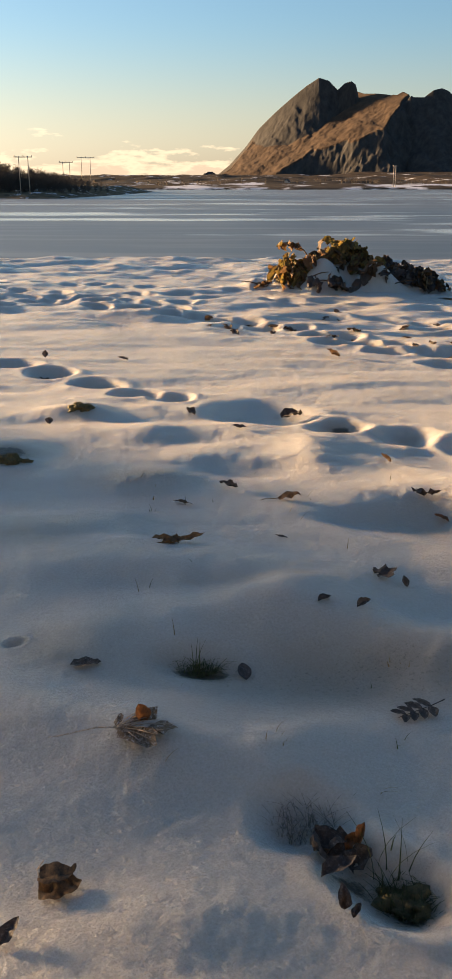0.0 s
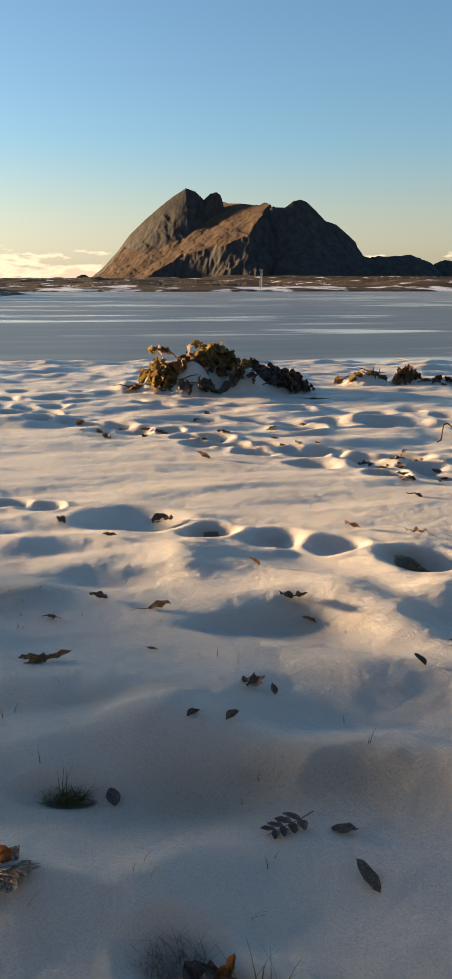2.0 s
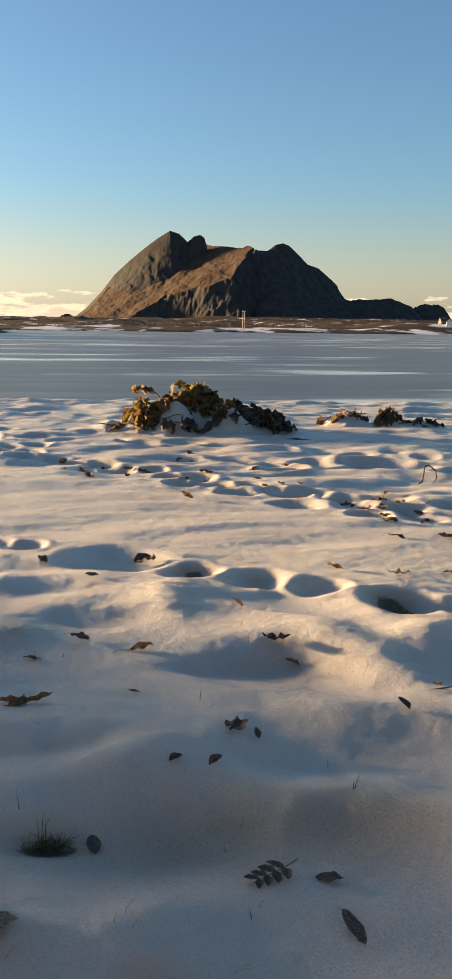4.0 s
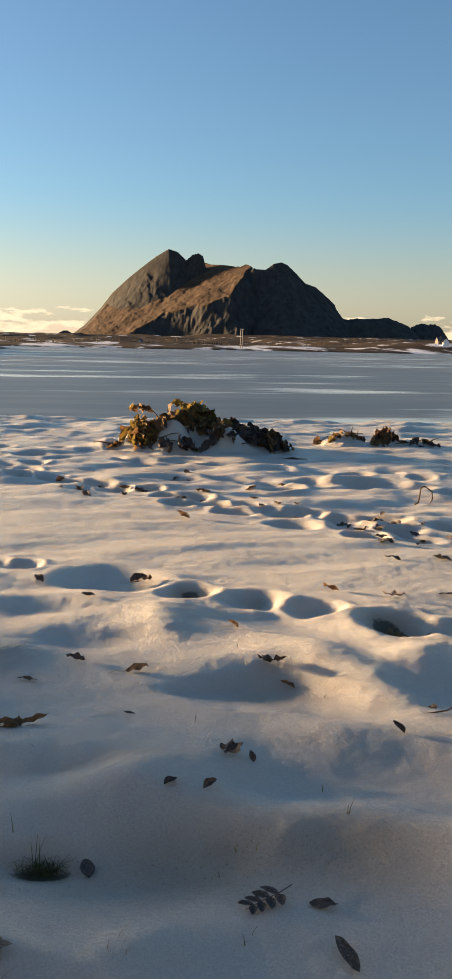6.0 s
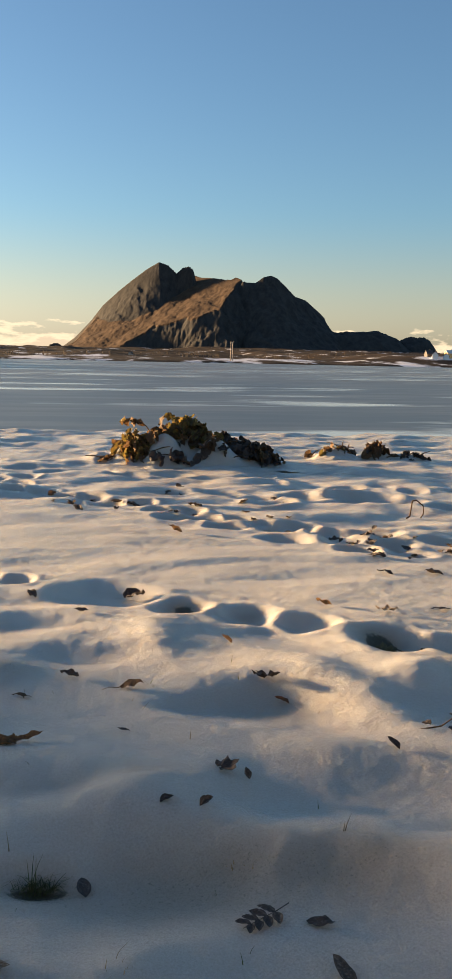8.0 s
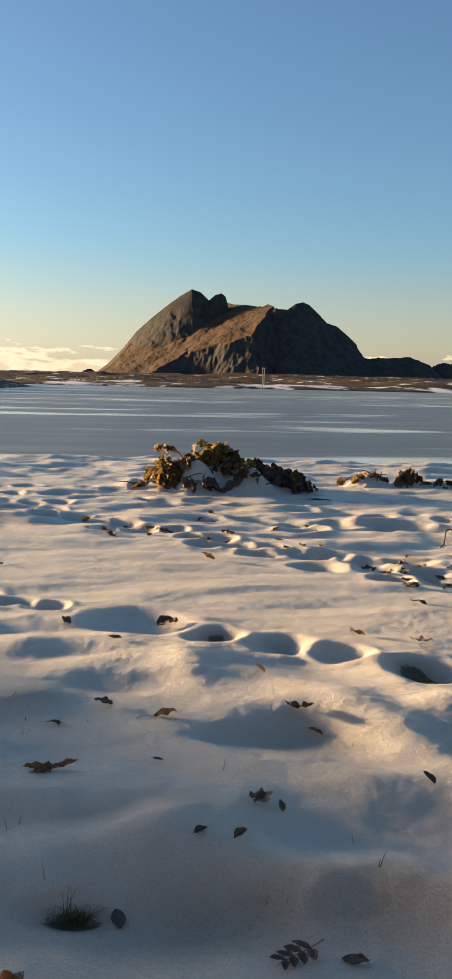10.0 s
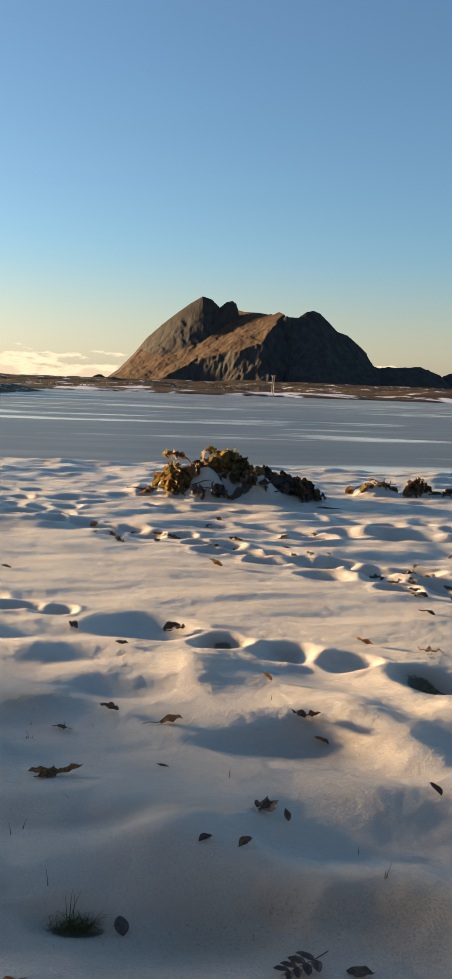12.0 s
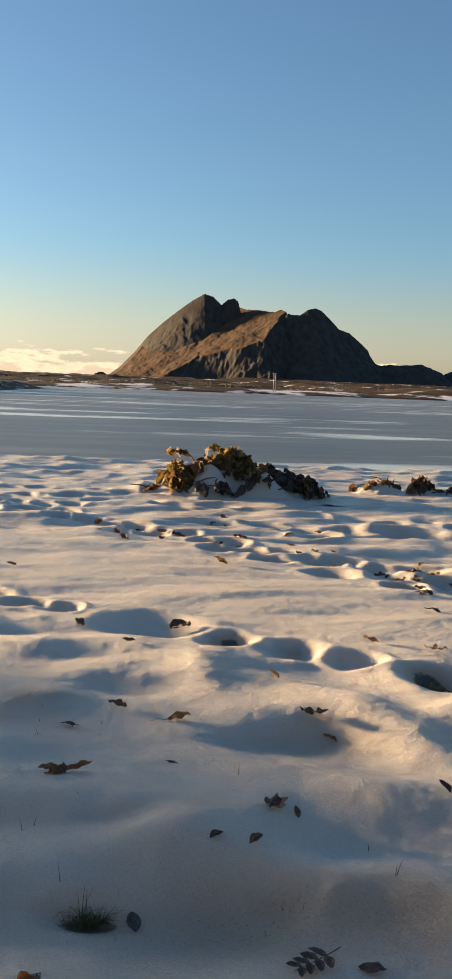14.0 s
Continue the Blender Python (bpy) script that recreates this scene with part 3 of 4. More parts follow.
# ------------------------------------------------------------------ wooded point
def point_height(x, y):
    """The low point of land with birches, on the sun's side of the bay."""
    w = 286 + 0.4 * np.clip(x + 60, -400, 60) * -0.25 + 14 * fbm(x / 25, x * 0 + 5.5, 4, 141) + 900 * ramp(-50, -36, x)
    i = y - w
    return ICE_Z - 1.2 + (2.6 * ramp(-8, 22, i) + 2.5 * ramp(20, 160, i) + 0.7 * fbm(x / 14, y / 14, 4, 151) * ramp(0, 20, i)) * ramp(700, 560, y) * (0.25 + 0.75 * ramp(-44, -66, x))


xs, ys = np.linspace(-420, -20, 260), np.linspace(270, 720, 200)
X, Y = np.meshgrid(xs, ys)
tagged(new("headland", grid_mesh("headland", X, Y, point_height(X, Y), SHORE_GRASS)), "low stony headland with dead grass and snow", "headland", kind="structure")


def bare_tree(bm, x, y, z, high, rng, twigs=26, thick=1.0):
    """A small leafless birch: a trunk, limbs and many twigs."""
    def stick(a, b, wa, wb):
        d = (b - a).normalized()
        s = d.cross(Vector((0.3, 1, 0.2))).normalized()
        o = d.cross(s)
        lo = [bm.verts.new(a + (s * math.cos(k) + o * math.sin(k)) * wa) for k in (0, 2.1, 4.2)]
        hi = [bm.verts.new(b + (s * math.cos(k) + o * math.sin(k)) * wb) for k in (0, 2.1, 4.2)]
        for i in range(3):
            bm.faces.new((lo[i], lo[(i + 1) % 3], hi[(i + 1) % 3], hi[i]))
    foot = Vector((x, y, z - 0.3))
    top = foot + Vector((rng.uniform(-0.4, 0.4), rng.uniform(-0.4, 0.4), high))
    stick(foot, top, high * 0.018 * thick, high * 0.006 * thick)
    for i in range(twigs):
        k = rng.uniform(0.04, 0.95)
        a = foot.lerp(top, k)
        w = rng.uniform(0, 6.28)
        l = high * (0.45 - 0.30 * k) * rng.uniform(0.7, 1.2)
        b = a + Vector((math.cos(w) * l * 0.75, math.sin(w) * l * 0.75, l * rng.uniform(0.4, 1.0)))
        stick(a, b, high * 0.010 * thick, high * 0.005 * thick)
        for j in range(4):
            c = a.lerp(b, rng.uniform(0.2, 1))
            stick(c, c + Vector((rng.uniform(-1, 1), rng.uniform(-1, 1), rng.uniform(-0.1, 1))) * l * 0.5, high * 0.008 * thick, high * 0.004 * thick)


rng = random.Random(5)
bm = bmesh.new()
for i in range(640):
    y = rng.uniform(322, 430)
    x = -rng.uniform(0.125, 0.42) * y
    edge = (-0.125 - x / y) / 0.13
    z = float(point_height(np.array(x), np.array(y)))
    if z < -1.5:
        continue
    bare_tree(bm, x, y, z, rng.uniform(0.65, 1.1) * min(10.5, 2.5 + 7.5 * edge), rng)
tagged(new("birch_wood", mesh("birch_wood", bm, TWIG, False)), "dark leafless birch scrub on the headland", "woods", kind="stuff")

rng = random.Random(6)
bm = bmesh.new()
for i in range(520):
    band = rng.choice(((-260, 120, 1050, 1250), (130, 420, 1250, 1500), (150, 330, 1180, 1300), (-40, 260, 1500, 1900), (420, 640, 1300, 1500)))
    x, y = rng.uniform(band[0], band[1]), rng.uniform(band[2], band[3])
    if perlin(np.array(x / 70), np.array(y / 90), 17) < -0.05:
        continue
    bare_tree(bm, x, y, far_land_height(x, y), rng.uniform(3.0, 7.0), rng, 9, 2.4)
tagged(new("scrub_wood", mesh("scrub_wood", bm, TWIG, False)), "dark leafless scrub on the far shore", "woods", kind="stuff")


def cylinder(bm, a, b, ra, rb, sides=8):
    a, b = Vector(a), Vector(b)
    d = (b - a).normalized()
    s = d.cross(Vector((0.31, 0.9, 0.2)) if abs(d.z) > 0.5 else Vector((0, 0, 1))).normalized()
    o = d.cross(s)
    ring = [[bm.verts.new(p + (s * math.cos(k * 2 * math.pi / sides) + o * math.sin(k * 2 * math.pi / sides)) * r) for k in range(sides)] for p, r in ((a, ra), (b, rb))]
    for i in range(sides):
        bm.faces.new((ring[0][i], ring[0][(i + 1) % sides], ring[1][(i + 1) % sides], ring[1][i]))
    bm.faces.new(ring[1])
    bm.faces.new(ring[0][::-1])


def power_pylon(label, x, y, z, high, wide, turn, thick=0.17):
    """Two wooden poles with a crossarm and insulators."""
    top = new("power_pylon")
    top.location, top.rotation_euler = (x, y, z), (0, 0, radians(turn))
    for s in (-0.5, 0.5):
        bm = bmesh.new()
        cylinder(bm, (s * wide, 0, -1.0), (s * wide, 0, high), thick, thick * 0.75)
        part("pole", bm, POLE, top)
    bm = bmesh.new()
    cylinder(bm, (-wide * 1.0, 0, high * 0.975), (wide * 1.0, 0, high * 0.975), 0.16, 0.16, 6)
    part("crossarm", bm, POLE, top)
    for s in (-0.95, 0.0, 0.95):
        bm = bmesh.new()
        cylinder(bm, (s * wide, 0, high * 0.975), (s * wide, 0, high * 0.975 + high * 0.05), 0.14, 0.10, 6)
        part("insulator", bm, POLE, top)
    return tagged(top, label, "pylon", "power line over the headland" if y < 900 else "power line on the far shore")


def on_point(x, y):
    return float(point_height(np.array(x), np.array(y)))


power_pylon("tall twin-pole wooden power pylon with crossarm among birches", -67.0, 305, on_point(-67, 305), 11.8, 3.0, 8)
power_pylon("twin-pole wooden power pylon rising from birch scrub", -72.0, 415, on_point(-72, 415), 10.6, 3.0, 12)
power_pylon("twin-pole wooden power pylon rising from birch scrub", -73.0, 480, on_point(-73, 480), 14.0, 4.6, 14)
power_pylon("tall pale wooden power pylon on the far shore", 183.5, 1000, far_land_height(180, 1000), 22.0, 5.0, 55, 0.34)
power_pylon("tall pale wooden power pylon on the far shore", 187.5, 1020, far_land_height(186, 1020), 22.0, 5.0, 55, 0.34)



# ------------------------------------------------------------------ houses on the far shore
def plain(name, color, rough=0.7):
    n = Nodes(name)
    g = n.noise(n.place(), 3.0, 5.0)
    return n.done(n.mix(n.ramp(g, (0.3, 0.0), (0.7, 1.0)), tuple(c * 0.85 for c in color), color), rough)


WHITE_PAINT, OCHRE_PAINT, DARK_ROOF, DARK_GLASS = plain("white_paint", (0.78, 0.76, 0.72)), plain("ochre_paint", (0.55, 0.36, 0.15)), plain("dark_roof", (0.05, 0.045, 0.045)), plain("window_glass", (0.03, 0.035, 0.04), 0.15)
SNOW_ROOF = plain("snowy_roof", (0.62, 0.60, 0.58))


def box(bm, x0, x1, y0, y1, z0, z1):
    v = [bm.verts.new(p) for p in ((x0, y0, z0), (x1, y0, z0), (x1, y1, z0), (x0, y1, z0), (x0, y0, z1), (x1, y0, z1), (x1, y1, z1), (x0, y1, z1))]
    for f in ((3, 2, 1, 0), (4, 5, 6, 7), (0, 1, 5, 4), (1, 2, 6, 5), (2, 3, 7, 6), (3, 0, 4, 7)):
        bm.faces.new([v[i] for i in f])


def house(label, x, y, wide, deep, wall_high, roof_high, turn, paint, roofing):
    top = new("house")
    top.location, top.rotation_euler = (x, y, far_land_height(x, y)), (0, 0, radians(turn))
    bm = bmesh.new()
    w, d = wide / 2, deep / 2
    box(bm, -w, w, -d, d, -2.0, wall_high)
    for s in (-w, w):
        a = [bm.verts.new(p) for p in ((s, -d, wall_high), (s, d, wall_high), (s, 0, wall_high + roof_high - 0.1))]
        bm.faces.new(a)
    part("wall", bm, paint, top, smooth=False)
    bm = bmesh.new()
    e = 0.5
    for s in (-1, 1):
        lo, hi = wall_high - roof_high * e / d, wall_high + roof_high
        p = [Vector((-w - e, s * (d + e), lo)), Vector((w + e, s * (d + e), lo)), Vector((w + e, 0, hi)), Vector((-w - e, 0, hi))]
        q = [bm.verts.new(v) for v in p] + [bm.verts.new(v + Vector((0, 0, 0.25))) for v in p]
        for f in ((3, 2, 1, 0), (4, 5, 6, 7), (0, 1, 5, 4), (1, 2, 6, 5), (2, 3, 7, 6), (3, 0, 4, 7)):
            bm.faces.new([q[i] for i in f])
    roof = part("roof", bm, roofing, top, smooth=False)
    bm = bmesh.new()
    box(bm, w * 0.2, w * 0.2 + 0.9, -0.4, 0.4, wall_high + roof_high - 0.8, wall_high + roof_high + 1.1)
    part("chimney", bm, DARK_ROOF, roof, smooth=False)
    for i in range(3):
        bm = bmesh.new()
        cx = -w * 0.6 + i * w * 0.6
        box(bm, cx - 0.7, cx + 0.7, -d - 0.06, -d + 0.05, 1.4, 3.0)
        part("window", bm, DARK_GLASS, top, smooth=False)
    return tagged(top, label, "house", "houses on the far shore")


house("small white wooden house with dark roof on the far shore", 474, 1090, 9, 8, 5.0, 4.0, 70, WHITE_PAINT, DARK_ROOF)
house("dark wooden barn with dark roof on the far shore", 478, 1120, 10, 8, 3.5, 5.0, 10, plain("dark_boards", (0.06, 0.05, 0.045)), DARK_ROOF)
house("sunlit ochre wooden house with snowy roof on the far shore", 500, 1100, 14, 9, 6.5, 4.0, 8, OCHRE_PAINT, SNOW_ROOF)
house("white wooden house with dark roof on the far shore", 487, 1085, 7, 7, 4.5, 3.0, 80, WHITE_PAINT, DARK_ROOF)
house("tiny grey house far along the shore", 84, 1260, 6, 5, 3.0, 2.0, 60, plain("weathered_boards", (0.32, 0.29, 0.26)), DARK_ROOF)


# unseen wall added behind the camera to keep skylight off the near snow
bm = bmesh.new()
box(bm, -12, 10, -6.3, -6.0, -0.5, 5.5)
tagged(new("wall_south", mesh("wall_south", bm, plain("dark_grey_boards", (0.10, 0.10, 0.105)), False)), "plain dark grey wall added out of view to block skylight", "wall", kind="structure")

# ------------------------------------------------------------------ leaves, grass, heaps
def blade(outline, length, cup, curl, crumple, seed, rows=9, cols=7, lobes=0):
    """A withered leaf as one sheet: outline(k) gives half its width along the midrib. It is folded, curled and crumpled."""
    r = random.Random(seed)
    bm = bmesh.new()
    net = []
    ph = r.uniform(0, 50)
    for i in range(rows):
        k = i / (rows - 1)
        half = max(0.004, outline(k)) * length
        line = []
        for j in range(cols):
            u = 2 * j / (cols - 1) - 1
            edge = 1 + lobes * 0.35 * math.sin(k * 19 + ph) * abs(u) ** 2
            x = u * half * edge
            y = k * length
            z = cup * abs(x) + crumple * length * noise.noise(Vector((x / length * 5 + ph, y / length * 5, ph)))
            bend = 0.5 * curl * k
            z2 = z * math.cos(bend) + y * math.sin(bend) * 0.6
            y2 = y * math.cos(bend * 0.7) - z * math.sin(bend) * 0.4
            line.append(bm.verts.new((x, y2, z2)))
        net.append(line)
    for i in range(rows - 1):
        for j in range(cols - 1):
            bm.faces.new((net[i][j], net[i][j + 1], net[i + 1][j + 1], net[i + 1][j]))
    return bm


def oval(k):
    return 0.26 * math.sin(math.pi * min(1, k ** 0.8)) ** 0.75


def narrow(k):
    return 0.17 * math.sin(math.pi * k ** 0.9) ** 0.8


def broad(k):
    return 0.42 * math.sin(math.pi * (0.06 + 0.94 * k) ** 0.75) ** 0.6


def stem(bm, points, r0, r1):
    n = len(points) - 1
    for i in range(n):
        cylinder(bm, points[i], points[i + 1], r0 + (r1 - r0) * i / n, r0 + (r1 - r0) * (i + 1) / n, 5)


def turned(bm, angle, shift=(0, 0, 0), slant=0.0):
    m = Matrix.Translation(shift) @ Matrix.Rotation(radians(angle), 4, "Z") @ Matrix.Rotation(radians(slant), 4, "X")
    bmesh.ops.transform(bm, matrix=m, verts=bm.verts)
    return bm


def joined(sheets):
    """Several sheets of one leaf, in one bmesh."""
    whole = bmesh.new()
    for bm in sheets:
        me = bpy.data.meshes.new("sheet")
        bm.to_mesh(me)
        bm.free()
        whole.from_mesh(me)
        bpy.data.meshes.remove(me)
    return whole


def winged(size, seed):
    """A dry leaf folded along the middle, both halves raised at the ends."""
    return joined([turned(blade(oval, size, 0.35, 0.35, 0.2, seed), 84, (0.01, 0, 0)),
                   turned(blade(oval, size * 0.75, 0.5, 0.2, 0.2, seed + 1), 100, (0.0, -0.02, 0)),
                   turned(blade(narrow, size, 0.4, 0.65, 0.15, seed + 2), -84, (-0.015, 0, 0)),
                   turned(blade(oval, size * 0.4, 0.3, 0.6, 0.3, seed + 3), 10, (-0.005, 0, 0))])


def cupped(size, seed):
    """A curled leaf: a sheet lying on the snow and its other half folded over it."""
    return joined([turned(blade(broad, size, 0.2, 0.15, 0.16, seed), -88, (-size / 2, -0.012, 0)),
                   turned(blade(broad, size * 0.8, 0.15, -0.1, 0.16, seed + 1), -96, (-size / 2, 0.012, 0.02), 5),
                   turned(blade(oval, size * 0.4, 0.4, 0.5, 0.2, seed + 2), -40, (size * 0.1, 0.01, 0.01))])


def palmate(size, curl, seed, tips=((-100, 0.62), (-48, 0.92), (0, 1.0), (48, 0.92), (100, 0.62))):
    """A five-lobed leaf, crumpled."""
    r = random.Random(seed)
    bm = bmesh.new()
    rim = []
    for i, (a, l) in enumerate(tips):
        for da, dl in ((-24, 0.66), (-15, 0.80), (-10, 0.78), (0, 1.0), (10, 0.80), (16, 0.74)):
            rim.append((radians(a + da), l * dl * r.uniform(0.93, 1.07)))
    rim.append((radians(tips[-1][0] + 30), 0.35))
    rim.append((radians(tips[-1][0] + 50), 0.2))
    rim.insert(0, (radians(tips[0][0] - 50), 0.2))
    rings = []
    for k in (0.12, 0.4, 0.7, 1.0):
        ring = []
        for a, l in rim:
            x, y = math.sin(a) * l * k * size * 0.6, math.cos(a) * l * k * size * 0.6
            fold = 0.035 * size * math.cos(a * 7.5) * k
            z = fold + curl * k * k * size * 0.35 * (0.5 + 0.8 * noise.noise(Vector((math.sin(a) * 1.2, math.cos(a) * 1.2, seed * 3.1)))) + 0.10 * size * noise.noise(Vector((x / size * 7, y / size * 6, seed)))
            ring.append(bm.verts.new((x, y, z)))
        rings.append(ring)
    c = bm.verts.new((0, 0, 0))
    for i in range(len(rim) - 1):
        bm.faces.new((c, rings[0][i], rings[0][i + 1]))
        for q in range(3):
            bm.faces.new((rings[q][i], rings[q + 1][i], rings[q + 1][i + 1], rings[q][i + 1]))
    return bm


def settle(x, y, lift=0.0):
    """The point of the snow that covers the ground-level place (x, y) for someone standing at the origin."""
    k = 1.0
    for i in range(6):
        k = 1 - height_at(x * k, y * k) / 1.53
    return x * k, y * k, height_at(x * k, y * k) + lift


def fallen_leaf(label, x, y, bm, material, turn, tilt=0.0, roll=0.0, lift=0.004, stalk=None, stalk_material=None):
    top = new("fallen_leaf")
    top.location = settle(x, y, lift)
    top.rotation_euler = (radians(tilt), radians(roll), radians(turn))
    part("leaf_blade", bm, material, top)
    if stalk:
        sb = bmesh.new()
        stem(sb, stalk, 0.0022, 0.0014)
        part("leaf_stalk", sb, stalk_material or material, top)
    return tagged(top, label, "leaf", "fallen leaves on the snow")


FAN = ((-78, 0.45), (-44, 0.78), (-6, 1.0), (28, 0.85))
frosted_leaf = fallen_leaf("large brown maple leaf with frosted pale veins, lying flat", -0.305, 2.055, palmate(0.29, 0.04, 3, FAN), LEAF_FROST, -97, 3, 0, 0.012, [(0, 0, 0.006), (0.012, -0.05, 0.012), (0.035, -0.10, 0.012), (0.05, -0.15, 0.007), (0.052, -0.175, 0.005)], VEIN)
for a, l in ((-60, 0.5), (-44, 0.76), (-30, 0.62), (-18, 0.74), (-6, 0.98), (5, 0.8), (16, 0.72), (28, 0.82), (38, 0.55)):
    bm, s, c = bmesh.new(), math.sin(radians(a)) * l * 0.165, math.cos(radians(a)) * l * 0.165
    stem(bm, [(0, 0, 0.006), (s * 0.5 - c * 0.03, c * 0.5 + s * 0.03, 0.010), (s, c, 0.009)], 0.0020, 0.0007)
    part("leaf_vein", bm, VEIN, frosted_leaf)
fallen_leaf("upright curled rusty tip of a maple leaf", -0.235, 2.10, blade(broad, 0.05, 1.0, 0.6, 0.25, 12), LEAF_RUST, 30, 40, 0, 0.004)
fallen_leaf("dry brown maple leaf with two raised curled wings", -0.20, 3.42, winged(0.125, 105), LEAF_BROWN, 4, 0, 0, 0.008)
fallen_leaf("dark brown oval leaf lying in snow", 0.063, 2.33, blade(oval, 0.085, 0.25, 0.15, 0.08, 21), LEAF_DARK, 8, 6, 0, 0.006)
fallen_leaf("dark dried leaf with ragged lobes", 0.60, 3.08, palmate(0.125, 0.3, 7), LEAF_DARK, -80, 4, 0, 0.012)
fallen_leaf("small folded dark leaf half sunk in snow", 0.335, 2.84, blade(oval, 0.056, 0.9, 0.2, 0.12, 23), LEAF_DARK, -65, 4, 4, 0.004)
fallen_leaf("small folded dark leaf standing on its edge", 0.475, 2.81, blade(oval, 0.062, 1.0, 0.3, 0.12, 25), LEAF_DARK, -55, 8, 14, 0.004)
fallen_leaf("dark brown oval leaf lying flat", 0.68, 2.13, blade(oval, 0.085, 0.2, 0.2, 0.1, 27), LEAF_DARK, -115, 4, 0, 0.006)
fallen_leaf("narrow frosted leaf lying in snow", 0.735, 1.84, blade(narrow, 0.13, 0.3, 0.15, 0.06, 29), LEAF_DARK, 12, 5, 0, 0.006)
fallen_leaf("dark spiky dried maple leaf on the snow", 0.96, 3.88, palmate(0.17, 0.5, 9), LEAF_DARK, 160, 12, 0, 0.015)
fallen_leaf("small red-brown leaf resting on edge", 1.02, 3.67, blade(oval, 0.08, 0.5, 0.4, 0.1, 31), LEAF_RUST, 60, 10, 10, 0.006)
fallen_leaf("small brown curled leaf resting on its edge", 0.915, 4.56, blade(oval, 0.075, 0.8, 0.7, 0.12, 33), LEAF_BROWN, 60, 20, 0, 0.004)
fallen_leaf("brown crumpled leaf with stalk", 0.25, 3.96, blade(oval, 0.12, 0.5, 0.4, 0.15, 35), LEAF_BROWN, -100, 8, 0, 0.006, [(0, 0, 0), (0, -0.05, 0.008), (0.01, -0.09, 0.0)], STRAW)
fallen_leaf("small dark curled leaf on the snow", 0.06, 4.13, blade(oval, 0.10, 0.5, 0.5, 0.2, 37), LEAF_DARK, 80, 6, 0, 0.006)
fallen_leaf("small dark sliver of leaf on the snow", -0.16, 3.90, blade(narrow, 0.10, 0.4, 0.2, 0.15, 39), LEAF_BROWN, 80, 3, 0, 0.004)
fallen_leaf("brown curled leaf cupped upwards", -0.36, 1.49, cupped(0.095, 111), LEAF_BROWN, 8, 0, 0, 0.012, [(-0.045, 0.0, 0.02), (-0.05, 0.012, 0.035), (-0.035, 0.022, 0.052)], VEIN)
fallen_leaf("dark curled leaf sunk in the snow", -0.46, 1.33, blade(oval, 0.07, 0.6, 0.6, 0.15, 41), LEAF_DARK, -30, 10, 0, 0.004)
fallen_leaf("dark flat leaf sunk in the snow", -0.50, 2.42, blade(oval, 0.10, 0.3, 0.1, 0.1, 43), LEAF_DARK, -85, 2, 0, 0.003)
fallen_leaf("dark small upright leaf on the snow", 1.36, 3.15, blade(oval, 0.07, 0.7, 0.6, 0.1, 45), LEAF_DARK, 30, 18, 0, 0.004)
fallen_leaf("crumpled brown leaf standing in a thawed hollow", 0.268, 1.60, blade(oval, 0.060, 1.3, 0.4, 0.35, 213), LEAF_RUST, -35, 50, 20, 0.0)
fallen_leaf("dark brown leaf lying in a thawed hollow", 0.20, 1.60, blade(broad, 0.09, 0.6, 0.3, 0.4, 215), LEAF_DARK, -80, 12, 0, 0.012)
fallen_leaf("dark wet leaf lying in a thawed hollow", 0.21, 1.52, blade(oval, 0.09, 0.4, 0.2, 0.15, 47), LEAF_DARK, -70, 6, 0, 0.012)
fallen_leaf("grey folded leaf leaning on the snow rim", 0.25, 1.42, blade(oval, 0.055, 1.0, 0.3, 0.3, 49), LEAF_DARK, 10, 55, 0, 0.010)
fallen_leaf("grey folded leaf leaning on the snow rim", 0.265, 1.40, blade(oval, 0.035, 0.9, 0.3, 0.3, 50), LEAF_DARK, -40, 30, 0, 0.008)
fallen_leaf("dark crumpled leaf in a thawed hollow", 0.24, 1.56, blade(broad, 0.09, 0.9, 0.3, 0.2, 221), LEAF_DARK, 35, 25, 10, 0.004)
fallen_leaf("brown crumpled leaf in a thawed hollow", 0.28, 1.55, blade(broad, 0.07, 1.1, 0.5, 0.4, 223), LEAF_DARK, -60, 35, 15, 0.0)
fallen_leaf("rusty curled leaf in a thawed hollow", 0.30, 1.60, blade(narrow, 0.065, 1.2, 0.6, 0.35, 51), LEAF_RUST, -30, 30, 0, 0.01)
fallen_leaf("dark leaf lying in an old footprint", 0.36, 5.46, blade(broad, 0.15, 0.5, 0.4, 0.2, 53), LEAF_DARK, -80, 5, 0, 0.03)
fallen_leaf("small dark leaf at a footprint's rim", 0.13, 5.27, blade(oval, 0.09, 0.4, 0.3, 0.1, 55), LEAF_DARK, 85, 3, 0, 0.004)
fallen_leaf("small brown leaf at a footprint's rim", -0.21, 5.60, blade(oval, 0.11, 0.5, 0.5, 0.2, 57), LEAF_DARK, 30, 10, 0, 0.004)
fallen_leaf("brown leaf lying on open snow", 1.70, 5.22, blade(oval, 0.12, 0.6, 0.6, 0.2, 59), LEAF_BROWN, 85, 12, 0, 0.006)
fallen_leaf("dark flat leaf lying on open snow", 2.46, 5.07, blade(narrow, 0.15, 0.3, 0.2, 0.1, 61), LEAF_DARK, 95, 3, 0, 0.004)
